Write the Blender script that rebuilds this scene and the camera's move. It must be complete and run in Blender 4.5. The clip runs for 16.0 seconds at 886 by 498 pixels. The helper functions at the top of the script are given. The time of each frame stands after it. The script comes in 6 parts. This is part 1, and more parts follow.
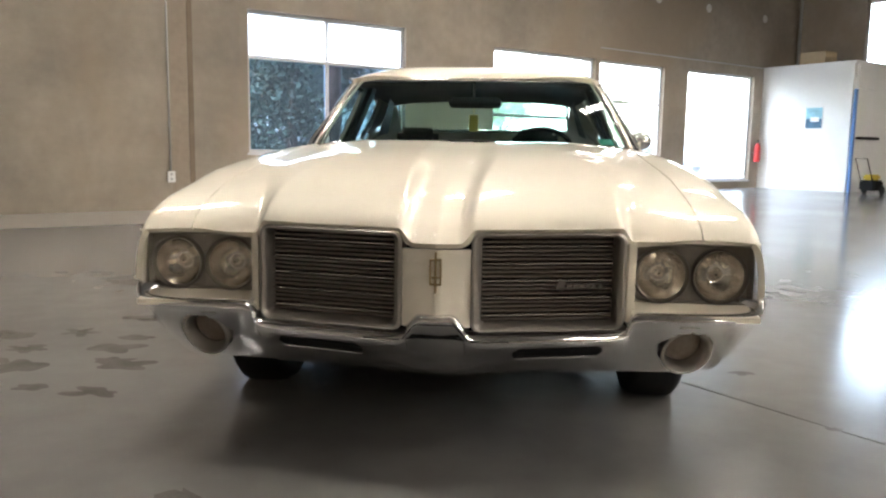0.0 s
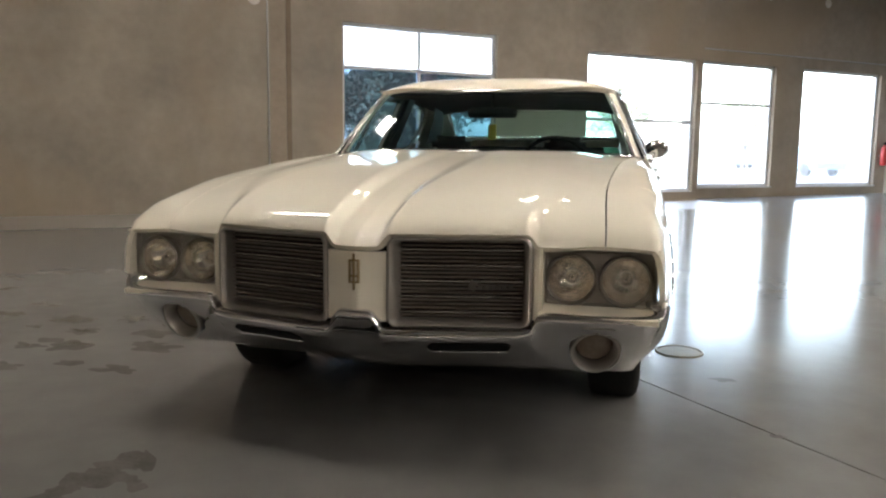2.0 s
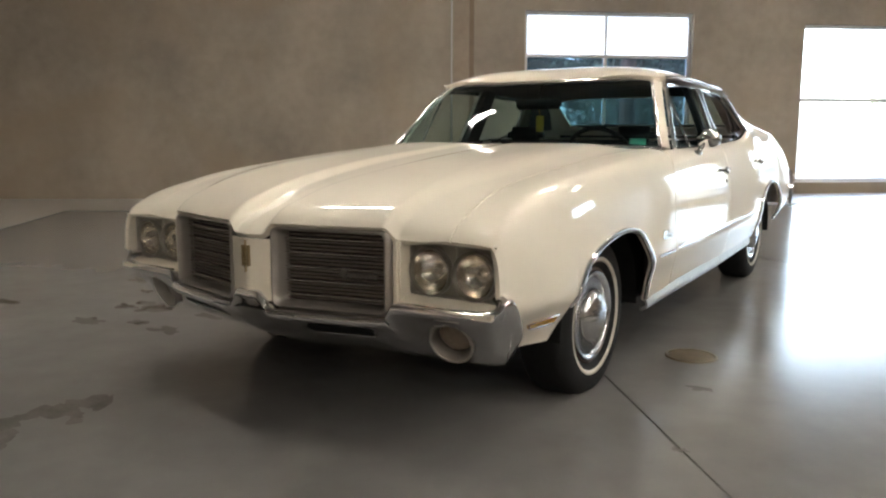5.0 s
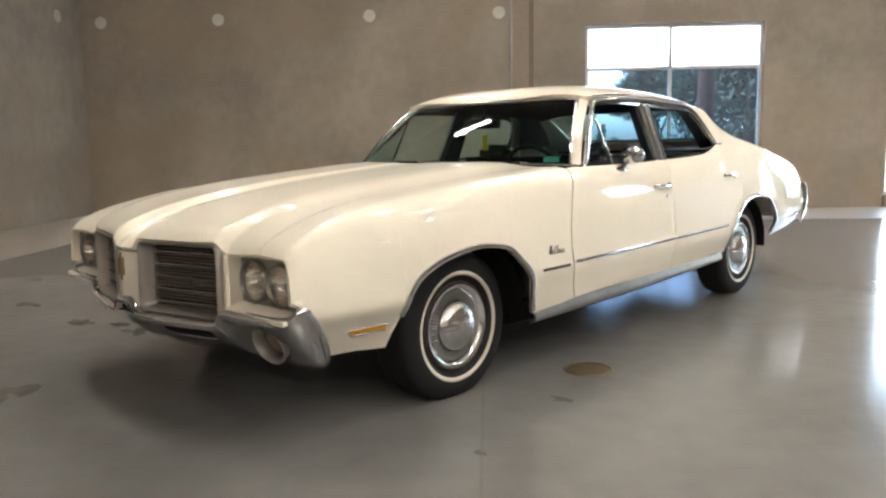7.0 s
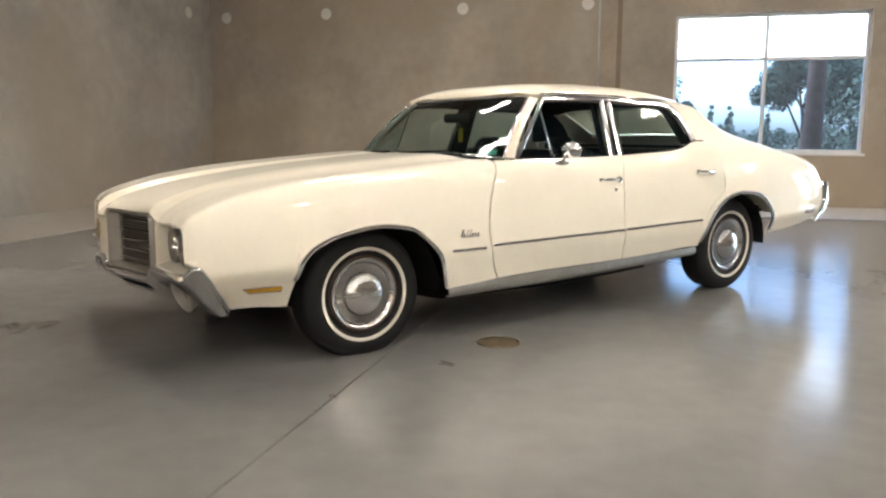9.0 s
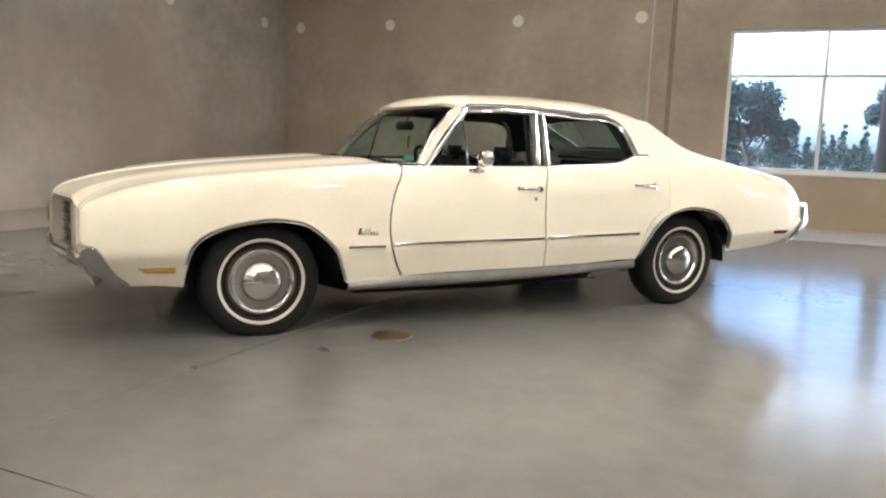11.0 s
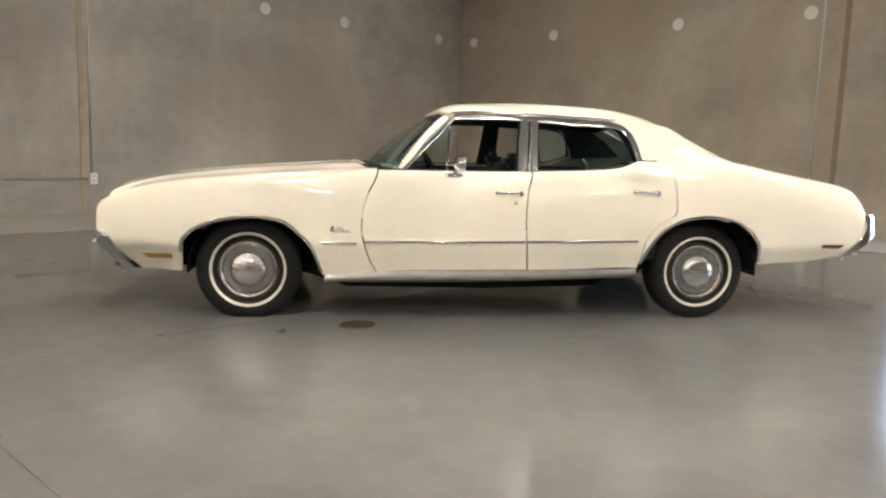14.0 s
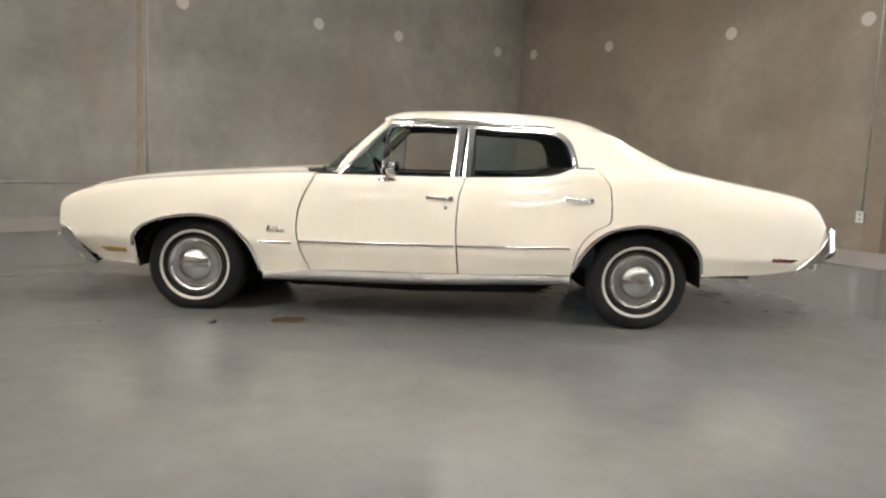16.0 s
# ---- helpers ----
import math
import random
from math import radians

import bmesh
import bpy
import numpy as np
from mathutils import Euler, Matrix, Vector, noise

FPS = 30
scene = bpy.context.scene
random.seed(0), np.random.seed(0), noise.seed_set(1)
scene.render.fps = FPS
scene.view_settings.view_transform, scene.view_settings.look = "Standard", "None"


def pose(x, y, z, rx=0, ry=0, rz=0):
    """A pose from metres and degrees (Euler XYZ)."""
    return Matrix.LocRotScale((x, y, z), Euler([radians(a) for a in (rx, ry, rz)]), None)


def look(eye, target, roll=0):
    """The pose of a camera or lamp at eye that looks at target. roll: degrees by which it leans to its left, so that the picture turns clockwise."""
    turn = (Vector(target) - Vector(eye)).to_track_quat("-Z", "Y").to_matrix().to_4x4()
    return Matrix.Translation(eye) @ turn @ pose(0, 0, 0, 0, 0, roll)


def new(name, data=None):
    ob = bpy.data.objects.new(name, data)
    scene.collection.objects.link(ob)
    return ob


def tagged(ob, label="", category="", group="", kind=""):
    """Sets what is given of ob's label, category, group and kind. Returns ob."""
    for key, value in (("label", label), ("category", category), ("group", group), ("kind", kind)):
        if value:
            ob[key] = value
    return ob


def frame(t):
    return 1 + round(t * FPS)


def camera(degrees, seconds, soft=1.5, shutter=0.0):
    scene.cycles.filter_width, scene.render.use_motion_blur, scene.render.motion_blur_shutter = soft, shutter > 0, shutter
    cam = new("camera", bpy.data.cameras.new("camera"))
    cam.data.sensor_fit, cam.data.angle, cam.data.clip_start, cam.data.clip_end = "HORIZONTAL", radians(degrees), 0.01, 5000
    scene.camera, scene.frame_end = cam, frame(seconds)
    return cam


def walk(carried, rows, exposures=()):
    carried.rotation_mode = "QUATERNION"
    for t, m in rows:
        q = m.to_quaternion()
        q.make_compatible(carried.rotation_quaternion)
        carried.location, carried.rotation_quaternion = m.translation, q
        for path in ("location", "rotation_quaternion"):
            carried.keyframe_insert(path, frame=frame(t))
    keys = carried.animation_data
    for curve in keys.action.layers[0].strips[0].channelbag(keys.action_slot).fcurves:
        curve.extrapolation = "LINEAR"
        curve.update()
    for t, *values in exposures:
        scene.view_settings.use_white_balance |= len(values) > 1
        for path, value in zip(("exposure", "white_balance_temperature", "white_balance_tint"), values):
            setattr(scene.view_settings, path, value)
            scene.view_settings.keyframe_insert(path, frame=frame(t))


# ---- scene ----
cam = camera(60.2, 16.0, soft=2.3)
PATH = [
    (0, (0.178, -3.057, 0.933), (0.022, -1.08, 0.678), 0.9),
    (0.5, (0.263, -3.105, 0.946), (0.046, -1.131, 0.714), 0.9),
    (1, (0.39, -3.175, 0.954), (0.143, -1.203, 0.727), 1.4),
    (1.5, (0.587, -3.202, 0.956), (0.288, -1.239, 0.722), 0.8),
    (2, (0.812, -3.188, 0.97), (0.332, -1.263, 0.718), 0.7),
    (2.5, (0.987, -3.133, 0.968), (0.451, -1.225, 0.693), 0.7),
    (3, (1.153, -3.088, 0.995), (0.514, -1.215, 0.708), -0.1),
    (3.5, (1.383, -3.063, 0.998), (0.617, -1.238, 0.709), -0.5),
    (4, (1.599, -3.032, 1.011), (0.701, -1.269, 0.72), -0.3),
    (6.5, (2.687, -2.431, 1.027), (1.4, -0.925, 0.752), -0.5),
    (7, (2.985, -2.347, 1.045), (1.625, -0.904, 0.788), -0.9),
    (7.5, (3.279, -2.271, 1.048), (1.85, -0.894, 0.805), -0.7),
    (8, (3.554, -2.138, 1.054), (2.079, -0.813, 0.795), -0.2),
    (10.5, (4.8, -1.167, 1.102), (3.022, -0.3, 0.806), 1.2),
    (11, (4.949, -0.912, 1.085), (3.168, -0.043, 0.811), 2.2),
    (11.5, (5.096, -0.668, 1.114), (3.29, 0.153, 0.861), 2.9),
    (12, (5.313, -0.426, 1.103), (3.44, 0.23, 0.86), 2.4),
    (12.5, (5.432, -0.154, 1.086), (3.522, 0.365, 0.8), 2.3),
    (13, (5.513, 0.114, 1.1), (3.585, 0.552, 0.797), 2.7),
    (13.5, (5.597, 0.371, 1.1), (3.667, 0.804, 0.804), 2.1),
    (14, (5.686, 0.632, 1.12), (3.719, 0.873, 0.849), 1.9),
    (14.5, (5.711, 0.927, 1.122), (3.731, 1.05, 0.871), 2.0),
    (15, (5.781, 1.205, 1.133), (3.794, 1.288, 0.915), 2.3),
    (15.5, (5.875, 1.524, 1.129), (3.887, 1.533, 0.912), 2.5),
    (16, (5.868, 1.819, 1.112), (3.884, 1.756, 0.865), 2.5),
]
EXPOSURES = [(0, 2.92, 6320, 10), (1.5, 2.50, 6320, 10), (2.5, 2.22, 6360, 10), (3.5, 2.19, 6400, 10), (4.2, 2.23, 6400, 10), (6.5, 2.61, 6340, 10), (8, 2.75, 6380, 10), (10.5, 2.81, 6450, 10), (12, 2.75, 6450, 10), (14.5, 2.69, 6450, 10), (15.2, 2.69, 6400, 10), (16, 2.69, 6100, 10)]
walk(cam, [(t, look(eye, target, roll)) for t, eye, target, roll in PATH], EXPOSURES)

# world and light
world = bpy.data.worlds.new("sky")
scene.world = world
world.use_nodes = True
wn = world.node_tree
sky = wn.nodes.new("ShaderNodeTexSky")
sky.sky_type = "NISHITA"
sky.sun_disc = False
sky.sun_elevation = radians(38)
sky.sun_rotation = radians(200)
sky.dust_density = 3.0
haze = wn.nodes.new("ShaderNodeHueSaturation")
haze.inputs["Saturation"].default_value = 0.65
wn.links.new(sky.outputs[0], haze.inputs["Color"])
wn.links.new(haze.outputs[0], wn.nodes["Background"].inputs[0])
wn.nodes["Background"].inputs[1].default_value = 0.60

sun = new("sun", bpy.data.lights.new("sun", "SUN"))
sun.data.energy, sun.data.angle, sun.data.color = 1.5, radians(12), (1.0, 0.96, 0.9)
sun.matrix_world = look((0, 0, 0), (0.35, 0.7, -0.75))

# materials
def rgb(c):
    return (*c, 1.0)


def material(name, color, rough=0.5, metal=0.0, coat=0.0, vary=0.0, scale=6.0, bump=0.0, bump_scale=40.0, spec=0.5, second=None, rough_vary=0.0, detail=5, fine_mix=0.35, emit=0.0, ior=1.45, blush=None):
    """A principled material with colour variation at two scales, uneven gloss and fine relief, in object metres."""
    m = bpy.data.materials.new(name)
    m.use_nodes = True
    nt = m.node_tree
    b = nt.nodes["Principled BSDF"]
    b.inputs["Base Color"].default_value = rgb(color)
    b.inputs["Roughness"].default_value = rough
    b.inputs["Metallic"].default_value = metal
    b.inputs["Coat Weight"].default_value = coat
    b.inputs["Coat Roughness"].default_value = 0.03
    b.inputs["Specular IOR Level"].default_value = spec
    b.inputs["IOR"].default_value = ior
    if emit:
        b.inputs["Emission Color"].default_value = rgb(color)
        b.inputs["Emission Strength"].default_value = emit
    if vary or bump or rough_vary:
        co = nt.nodes.new("ShaderNodeTexCoord")
    if vary:
        big, fine = nt.nodes.new("ShaderNodeTexNoise"), nt.nodes.new("ShaderNodeTexNoise")
        big.inputs["Scale"].default_value, big.inputs["Detail"].default_value = scale, detail
        fine.inputs["Scale"].default_value, fine.inputs["Detail"].default_value = scale * 9, 4
        mixf = nt.nodes.new("ShaderNodeMix")
        mixf.inputs[0].default_value = fine_mix
        ramp = nt.nodes.new("ShaderNodeMapRange")
        ramp.interpolation_type = "SMOOTHSTEP"
        ramp.inputs["From Min"].default_value, ramp.inputs["From Max"].default_value = 0.24, 0.76
        mixc = nt.nodes.new("ShaderNodeMix")
        mixc.data_type = "RGBA"
        lo = second or tuple(v * (1 - vary) for v in color)
        hi = tuple(min(1, v * (1 + vary)) for v in color)
        mixc.inputs[6].default_value, mixc.inputs[7].default_value = rgb(lo), rgb(hi)
        for n in (big, fine):
            nt.links.new(co.outputs["Object"], n.inputs["Vector"])
        nt.links.new(big.outputs["Fac"], mixf.inputs[2])
        nt.links.new(fine.outputs["Fac"], mixf.inputs[3])
        nt.links.new(mixf.outputs[0], ramp.inputs["Value"])
        nt.links.new(ramp.outputs[0], mixc.inputs[0])
        shade = mixc.outputs[2]
        if blush:
            # broad patches of another tone, with ragged edges
            slow, edge, mixb = nt.nodes.new("ShaderNodeTexNoise"), nt.nodes.new("ShaderNodeMapRange"), nt.nodes.new("ShaderNodeMix")
            slow.inputs["Scale"].default_value, slow.inputs["Detail"].default_value, slow.inputs["Distortion"].default_value = scale * 0.55, 6, 0.8
            edge.interpolation_type = "SMOOTHSTEP"
            edge.inputs["From Min"].default_value, edge.inputs["From Max"].default_value, edge.inputs["To Max"].default_value = 0.42, 0.68, 0.75
            mixb.data_type = "RGBA"
            mixb.inputs[7].default_value = rgb(blush)
            nt.links.new(co.outputs["Object"], slow.inputs["Vector"])
            nt.links.new(slow.outputs["Fac"], edge.inputs["Value"])
            nt.links.new(edge.outputs[0], mixb.inputs[0])
            nt.links.new(shade, mixb.inputs[6])
            shade = mixb.outputs[2]
        nt.links.new(shade, b.inputs["Base Color"])
        if rough_vary:
            rr = nt.nodes.new("ShaderNodeMapRange")
            rr.inputs["To Min"].default_value, rr.inputs["To Max"].default_value = rough - rough_vary, rough + rough_vary
            nt.links.new(ramp.outputs[0], rr.inputs["Value"])
            nt.links.new(rr.outputs[0], b.inputs["Roughness"])
    if bump:
        nb, bp = nt.nodes.new("ShaderNodeTexNoise"), nt.nodes.new("ShaderNodeBump")
        nb.inputs["Scale"].default_value, nb.inputs["Detail"].default_value = bump_scale, 4
        bp.inputs["Strength"].default_value, bp.inputs["Distance"].default_value = bump, 0.01
        nt.links.new(co.outputs["Object"], nb.inputs["Vector"])
        nt.links.new(nb.outputs["Fac"], bp.inputs["Height"])
        nt.links.new(bp.outputs[0], b.inputs["Normal"])
    return m


M_WALL = material("tilt_up_concrete", (0.315, 0.268, 0.215), 0.85, vary=0.25, second=(0.214, 0.187, 0.156), scale=0.75, detail=5, fine_mix=0.22, blush=(0.300, 0.238, 0.172), bump=0.15, bump_scale=30)
M_WALLGREY = material("grey_tilt_up_concrete", (0.335, 0.303, 0.266), 0.85, vary=0.31, second=(0.220, 0.207, 0.192), scale=0.65, detail=5, fine_mix=0.22, blush=(0.295, 0.250, 0.200), bump=0.15, bump_scale=30)
M_BAND = material("patched_concrete", (0.285, 0.236, 0.185), 0.85, vary=0.15, scale=1.5, bump=0.1)
M_FLOOR = material("polished_concrete", (0.172, 0.166, 0.157), 0.17, vary=0.16, scale=0.8, rough_vary=0.03, detail=5, fine_mix=0.28, bump=0.010, bump_scale=9, ior=1.3)
M_STRIP = material("pale_concrete_strip", (0.36, 0.33, 0.29), 0.4, vary=0.15, scale=1.5, rough_vary=0.1)
M_WHITEWALL = material("white_wall_paint", (0.78, 0.78, 0.76), 0.6, vary=0.04, scale=2)
M_FRAME = material("anodised_frame", (0.62, 0.62, 0.62), 0.45, 0.3)
M_PATCH = material("pale_patch", (0.60, 0.57, 0.53), 0.8, vary=0.08, scale=20)
M_CEIL = material("ceiling_deck", (0.42, 0.41, 0.39), 0.7, vary=0.05, scale=2)
M_TUBE = material("lamp_tube", (1.0, 0.92, 0.81), 0.5, emit=19)
M_LAMPBOX = material("lamp_housing", (0.8, 0.8, 0.8), 0.5)
M_CREAM = material("cream_car_paint", (0.84, 0.775, 0.655), 0.45, spec=0.12, coat=0.85, vary=0.02, scale=3)
M_CHROME = material("chrome", (0.74, 0.74, 0.745), 0.025, 1.0, vary=0.03, scale=8, bump=0.012, bump_scale=16)
M_STAINLESS = material("polished_stainless", (0.70, 0.70, 0.70), 0.12, 1.0, vary=0.04, scale=14)
M_HUBCAP = material("dulled_hubcap_metal", (0.62, 0.62, 0.62), 0.14, 1.0, vary=0.05, scale=30)
M_BRUSHED = material("brushed_hubcap_metal", (0.64, 0.64, 0.64), 0.17, 1.0, vary=0.06, scale=30)
M_ARGENT = material("argent_metal", (0.40, 0.37, 0.335), 0.36, 0.7, vary=0.08, scale=20)
M_LAMPRING = material("dull_lamp_ring", (0.24, 0.22, 0.19), 0.32, 0.7, vary=0.1, scale=20)
M_BEZEL = material("grey_bezel_paint", (0.36, 0.325, 0.275), 0.42, 0.2, vary=0.08, scale=20)
M_SLAT = material("grille_dark_metal", (0.26, 0.22, 0.185), 0.36, 0.5)
M_SLATBRIGHT = material("grille_bright_edge", (0.56, 0.52, 0.47), 0.25, 0.8)
M_NAMEPLATE = material("dull_nameplate", (0.19, 0.175, 0.16), 0.35, 0.8)
M_RUBBER = material("tyre_rubber", (0.014, 0.014, 0.014), 0.75, spec=0.25, vary=0.15, scale=14, bump=0.1, bump_scale=90)
M_WHITEBAND = material("whitewall_rubber", (0.60, 0.56, 0.48), 0.6, vary=0.05, scale=20)
M_DARK = material("underbody_black", (0.009, 0.009, 0.009), 0.8, spec=0.2, vary=0.2, scale=8)
M_VINYL = material("dark_blue_green_vinyl", (0.010, 0.017, 0.020), 0.5, spec=0.25, vary=0.15, scale=8, bump=0.05, bump_scale=120)
M_AMBER = material("amber_lens", (0.62, 0.33, 0.03), 0.15, coat=0.6, vary=0.15, scale=90)
M_RED = material("red_lens", (0.13, 0.012, 0.01), 0.15, coat=0.6)
M_CLEARLENS = material("ribbed_lamp_lens", (0.20, 0.155, 0.115), 0.14, 0.2, coat=0.8, vary=0.2, scale=60, bump=0.25, bump_scale=140)
M_HEADGLASS = material("headlight_reflector", (0.86, 0.81, 0.74), 0.08, 1.0, vary=0.06, scale=40, bump=0.38, bump_scale=36)
M_GOLD = material("gilt_emblem", (0.36, 0.27, 0.14), 0.3, 0.8)
M_BRASS = material("brass_drain", (0.14, 0.105, 0.06), 0.45, 0.5, vary=0.25, scale=14, bump=0.1)
M_RUSTHUB = material("brown_primer", (0.05, 0.028, 0.018), 0.6, vary=0.2, scale=30)
M_STEEL = material("galvanised_conduit", (0.45, 0.45, 0.44), 0.4, 0.7)
M_YELLOW = material("yellow_card", (0.5, 0.36, 0.04), 0.7)
M_GREEN = material("green_sticker", (0.05, 0.27, 0.19), 0.5)
M_PALE = material("pale_cream_plastic", (0.55, 0.5, 0.4), 0.5)


def pane_material(name, tint, gloss=0.02, haze=0.0, relief=0.0):
    """Thin sheet glass: tinted see-through with a Fresnel gloss. haze: share of white veil that washes out the view."""
    m = bpy.data.materials.new(name)
    m.use_nodes = True
    nt = m.node_tree
    nt.nodes.remove(nt.nodes["Principled BSDF"])
    out = nt.nodes["Material Output"]
    tr, gl, fr, mx = (nt.nodes.new("ShaderNode" + n) for n in ("BsdfTransparent", "BsdfGlossy", "LayerWeight", "MixShader"))
    pw, sc = nt.nodes.new("ShaderNodeMath"), nt.nodes.new("ShaderNodeMath")
    pw.operation, sc.operation = "POWER", "MULTIPLY_ADD"
    pw.inputs[1].default_value, sc.inputs[1].default_value, sc.inputs[2].default_value = 4.5, 0.9, 0.04
    tr.inputs[0].default_value = rgb(tint)
    gl.inputs["Roughness"].default_value = gloss
    fr.inputs["Blend"].default_value = 0.5
    nt.links.new(fr.outputs["Facing"], pw.inputs[0])
    nt.links.new(pw.outputs[0], sc.inputs[0])
    nt.links.new(sc.outputs[0], mx.inputs[0])
    if haze:
        tl, hz = nt.nodes.new("ShaderNodeBsdfTranslucent"), nt.nodes.new("ShaderNodeMixShader")
        tl.inputs[0].default_value = rgb((0.95, 0.97, 1.0))
        hz.inputs[0].default_value = haze
        nt.links.new(tr.outputs[0], hz.inputs[1])
        nt.links.new(tl.outputs[0], hz.inputs[2])
        nt.links.new(hz.outputs[0], mx.inputs[1])
    else:
        nt.links.new(tr.outputs[0], mx.inputs[1])
    if relief:
        co, wv, bp = (nt.nodes.new("ShaderNode" + n) for n in ("TexCoord", "TexWave", "Bump"))
        wv.inputs["Scale"].default_value = 60
        bp.inputs["Strength"].default_value, bp.inputs["Distance"].default_value = relief, 0.002
        nt.links.new(co.outputs["Object"], wv.inputs["Vector"])
        nt.links.new(wv.outputs["Fac"], bp.inputs["Height"])
        nt.links.new(bp.outputs[0], gl.inputs["Normal"])
    nt.links.new(gl.outputs[0], mx.inputs[2])
    nt.links.new(mx.outputs[0], out.inputs["Surface"])
    return m


M_WINDSHIELD = pane_material("green_tinted_glass", (0.62, 0.80, 0.78))
M_SIDEGLASS = pane_material("side_window_glass", (0.80, 0.90, 0.93))
# the white veil in these two stands in for overexposed daylight on clear glass
M_CLEARPANE = pane_material("veiled_clear_pane", (0.92, 0.95, 0.95), haze=0.16)
M_WASHEDPANE = pane_material("washed_out_pane", (0.9, 0.93, 0.95), haze=0.85)
M_LENS = pane_material("ribbed_headlight_glass", (0.9, 0.9, 0.88), 0.05, relief=0.8)
M_TINTPANE = pane_material("blue_solar_pane", (0.12, 0.178, 0.265), haze=0.012)
M_SILL = material("brushed_sill", (0.40, 0.39, 0.37), 0.36, 0.9, vary=0.1, scale=20)
M_SEALANT = material("brown_sealant", (0.19, 0.14, 0.10), 0.8, vary=0.15, scale=6)
M_SEALANT2 = material("tan_sealant", (0.34, 0.28, 0.2), 0.8, vary=0.15, scale=6)
M_BLUEDOOR = material("blue_door_paint", (0.10, 0.22, 0.5), 0.5, vary=0.05)
M_SKYBLUE = material("pale_blue_print", (0.25, 0.5, 0.6), 0.5, vary=0.3, scale=9)
M_DEEPBLUE = material("deep_blue_print", (0.04, 0.12, 0.2), 0.5, vary=0.4, scale=9)
M_CARD = material("cardboard", (0.42, 0.33, 0.2), 0.85, vary=0.08, scale=12)
M_REDPAINT = material("red_enamel", (0.45, 0.03, 0.03), 0.3, coat=0.5)
M_GRASS = material("dry_lawn", (0.15, 0.14, 0.095), 0.95, vary=0.35, scale=0.4, bump=0.3, bump_scale=8)
M_ASPHALT = material("asphalt_lot", (0.07, 0.07, 0.07), 0.9, vary=0.2, scale=0.6)
M_BARK = material("bark", (0.07, 0.05, 0.035), 0.9, vary=0.3, scale=12, bump=0.4, bump_scale=30)
M_PINEBARK = material("reddish_pine_bark", (0.17, 0.10, 0.075), 0.9, vary=0.4, scale=7, bump=0.6, bump_scale=22)
M_LEAF = material("leaves", (0.028, 0.045, 0.027), 0.7, vary=0.45, scale=1.2)
M_LEAFLIGHT = material("light_leaves", (0.10, 0.15, 0.05), 0.7, vary=0.4, scale=1.2)
M_CARBLUE = material("blue_car_paint", (0.05, 0.09, 0.16), 0.3, coat=1.0)
M_CARGLASS = material("dark_car_glass", (0.02, 0.025, 0.03), 0.08)
M_STAIN = material("dark_oil_stain", (0.115, 0.109, 0.10), 0.2, ior=1.3, vary=0.25, scale=9)

# ---- mesh helpers ----
ROOM = Matrix.Rotation(radians(39.8), 4, "Z")


def smooth(me):
    me.polygons.foreach_set("use_smooth", [True] * len(me.polygons))


def thing(name, label, category, group="", at=(0, 0, 0), kind=""):
    ob = new(name)
    ob.location = at
    ob.empty_display_size = 0.1
    return tagged(ob, label, category, group, kind)


def part(name, bm, mat, parent=None, label="", soft=False, at=None, angle=None):
    """Links a bmesh as one mesh object under a thing or a part."""
    me = bpy.data.meshes.new(name)
    bmesh.ops.recalc_face_normals(bm, faces=bm.faces)
    bm.to_mesh(me)
    bm.free()
    for mm in (mat if isinstance(mat, (list, tuple)) else [mat]):
        me.materials.append(mm)
    if soft:
        smooth(me)
        if angle:
            me.set_sharp_from_angle(angle=radians(angle))
    ob = new(name, me)
    if parent:
        ob.parent = parent
    if at is not None:
        ob.matrix_basis = at if isinstance(at, Matrix) else Matrix.Translation(at)
    if label:
        ob["label"] = label
    return ob


def box(x0, x1, y0, y1, z0, z1, bevel=0.0, bm=None, m=None, seg=2):
    bm = bm or bmesh.new()
    r = bmesh.ops.create_cube(bm, size=1)
    t = Matrix.Translation(((x0 + x1) / 2, (y0 + y1) / 2, (z0 + z1) / 2)) @ Matrix.Diagonal((x1 - x0, y1 - y0, z1 - z0, 1))
    bmesh.ops.transform(bm, matrix=(m @ t) if m else t, verts=r["verts"])
    if bevel:
        es = {e for v in r["verts"] for e in v.link_edges}
        bmesh.ops.bevel(bm, geom=list(es), offset=bevel, segments=seg, affect="EDGES", clamp_overlap=True)
    return bm


def lathe(profile, n=32, axis="x", bm=None, m=None, closed=False, cap=True):
    """Turns a profile of (radius, offset along the axis) round the axis."""
    bm = bm or bmesh.new()
    rings = []
    for r, o in profile:
        ring = []
        for k in range(n):
            a = 2 * math.pi * k / n
            p = {"x": (o, r * math.cos(a), r * math.sin(a)), "y": (r * math.cos(a), o, r * math.sin(a)), "z": (r * math.cos(a), r * math.sin(a), o)}[axis]
            p = Vector(p)
            ring.append(bm.verts.new(m @ p if m else p))
        rings.append(ring)
    pairs = list(zip(rings, rings[1:])) + ([(rings[-1], rings[0])] if closed else [])
    for a, b in pairs:
        for k in range(n):
            bm.faces.new((a[k], a[(k + 1) % n], b[(k + 1) % n], b[k]))
    if cap and not closed:
        for ring in (rings[0], rings[-1]):
            bm.faces.new(ring)
    return bm


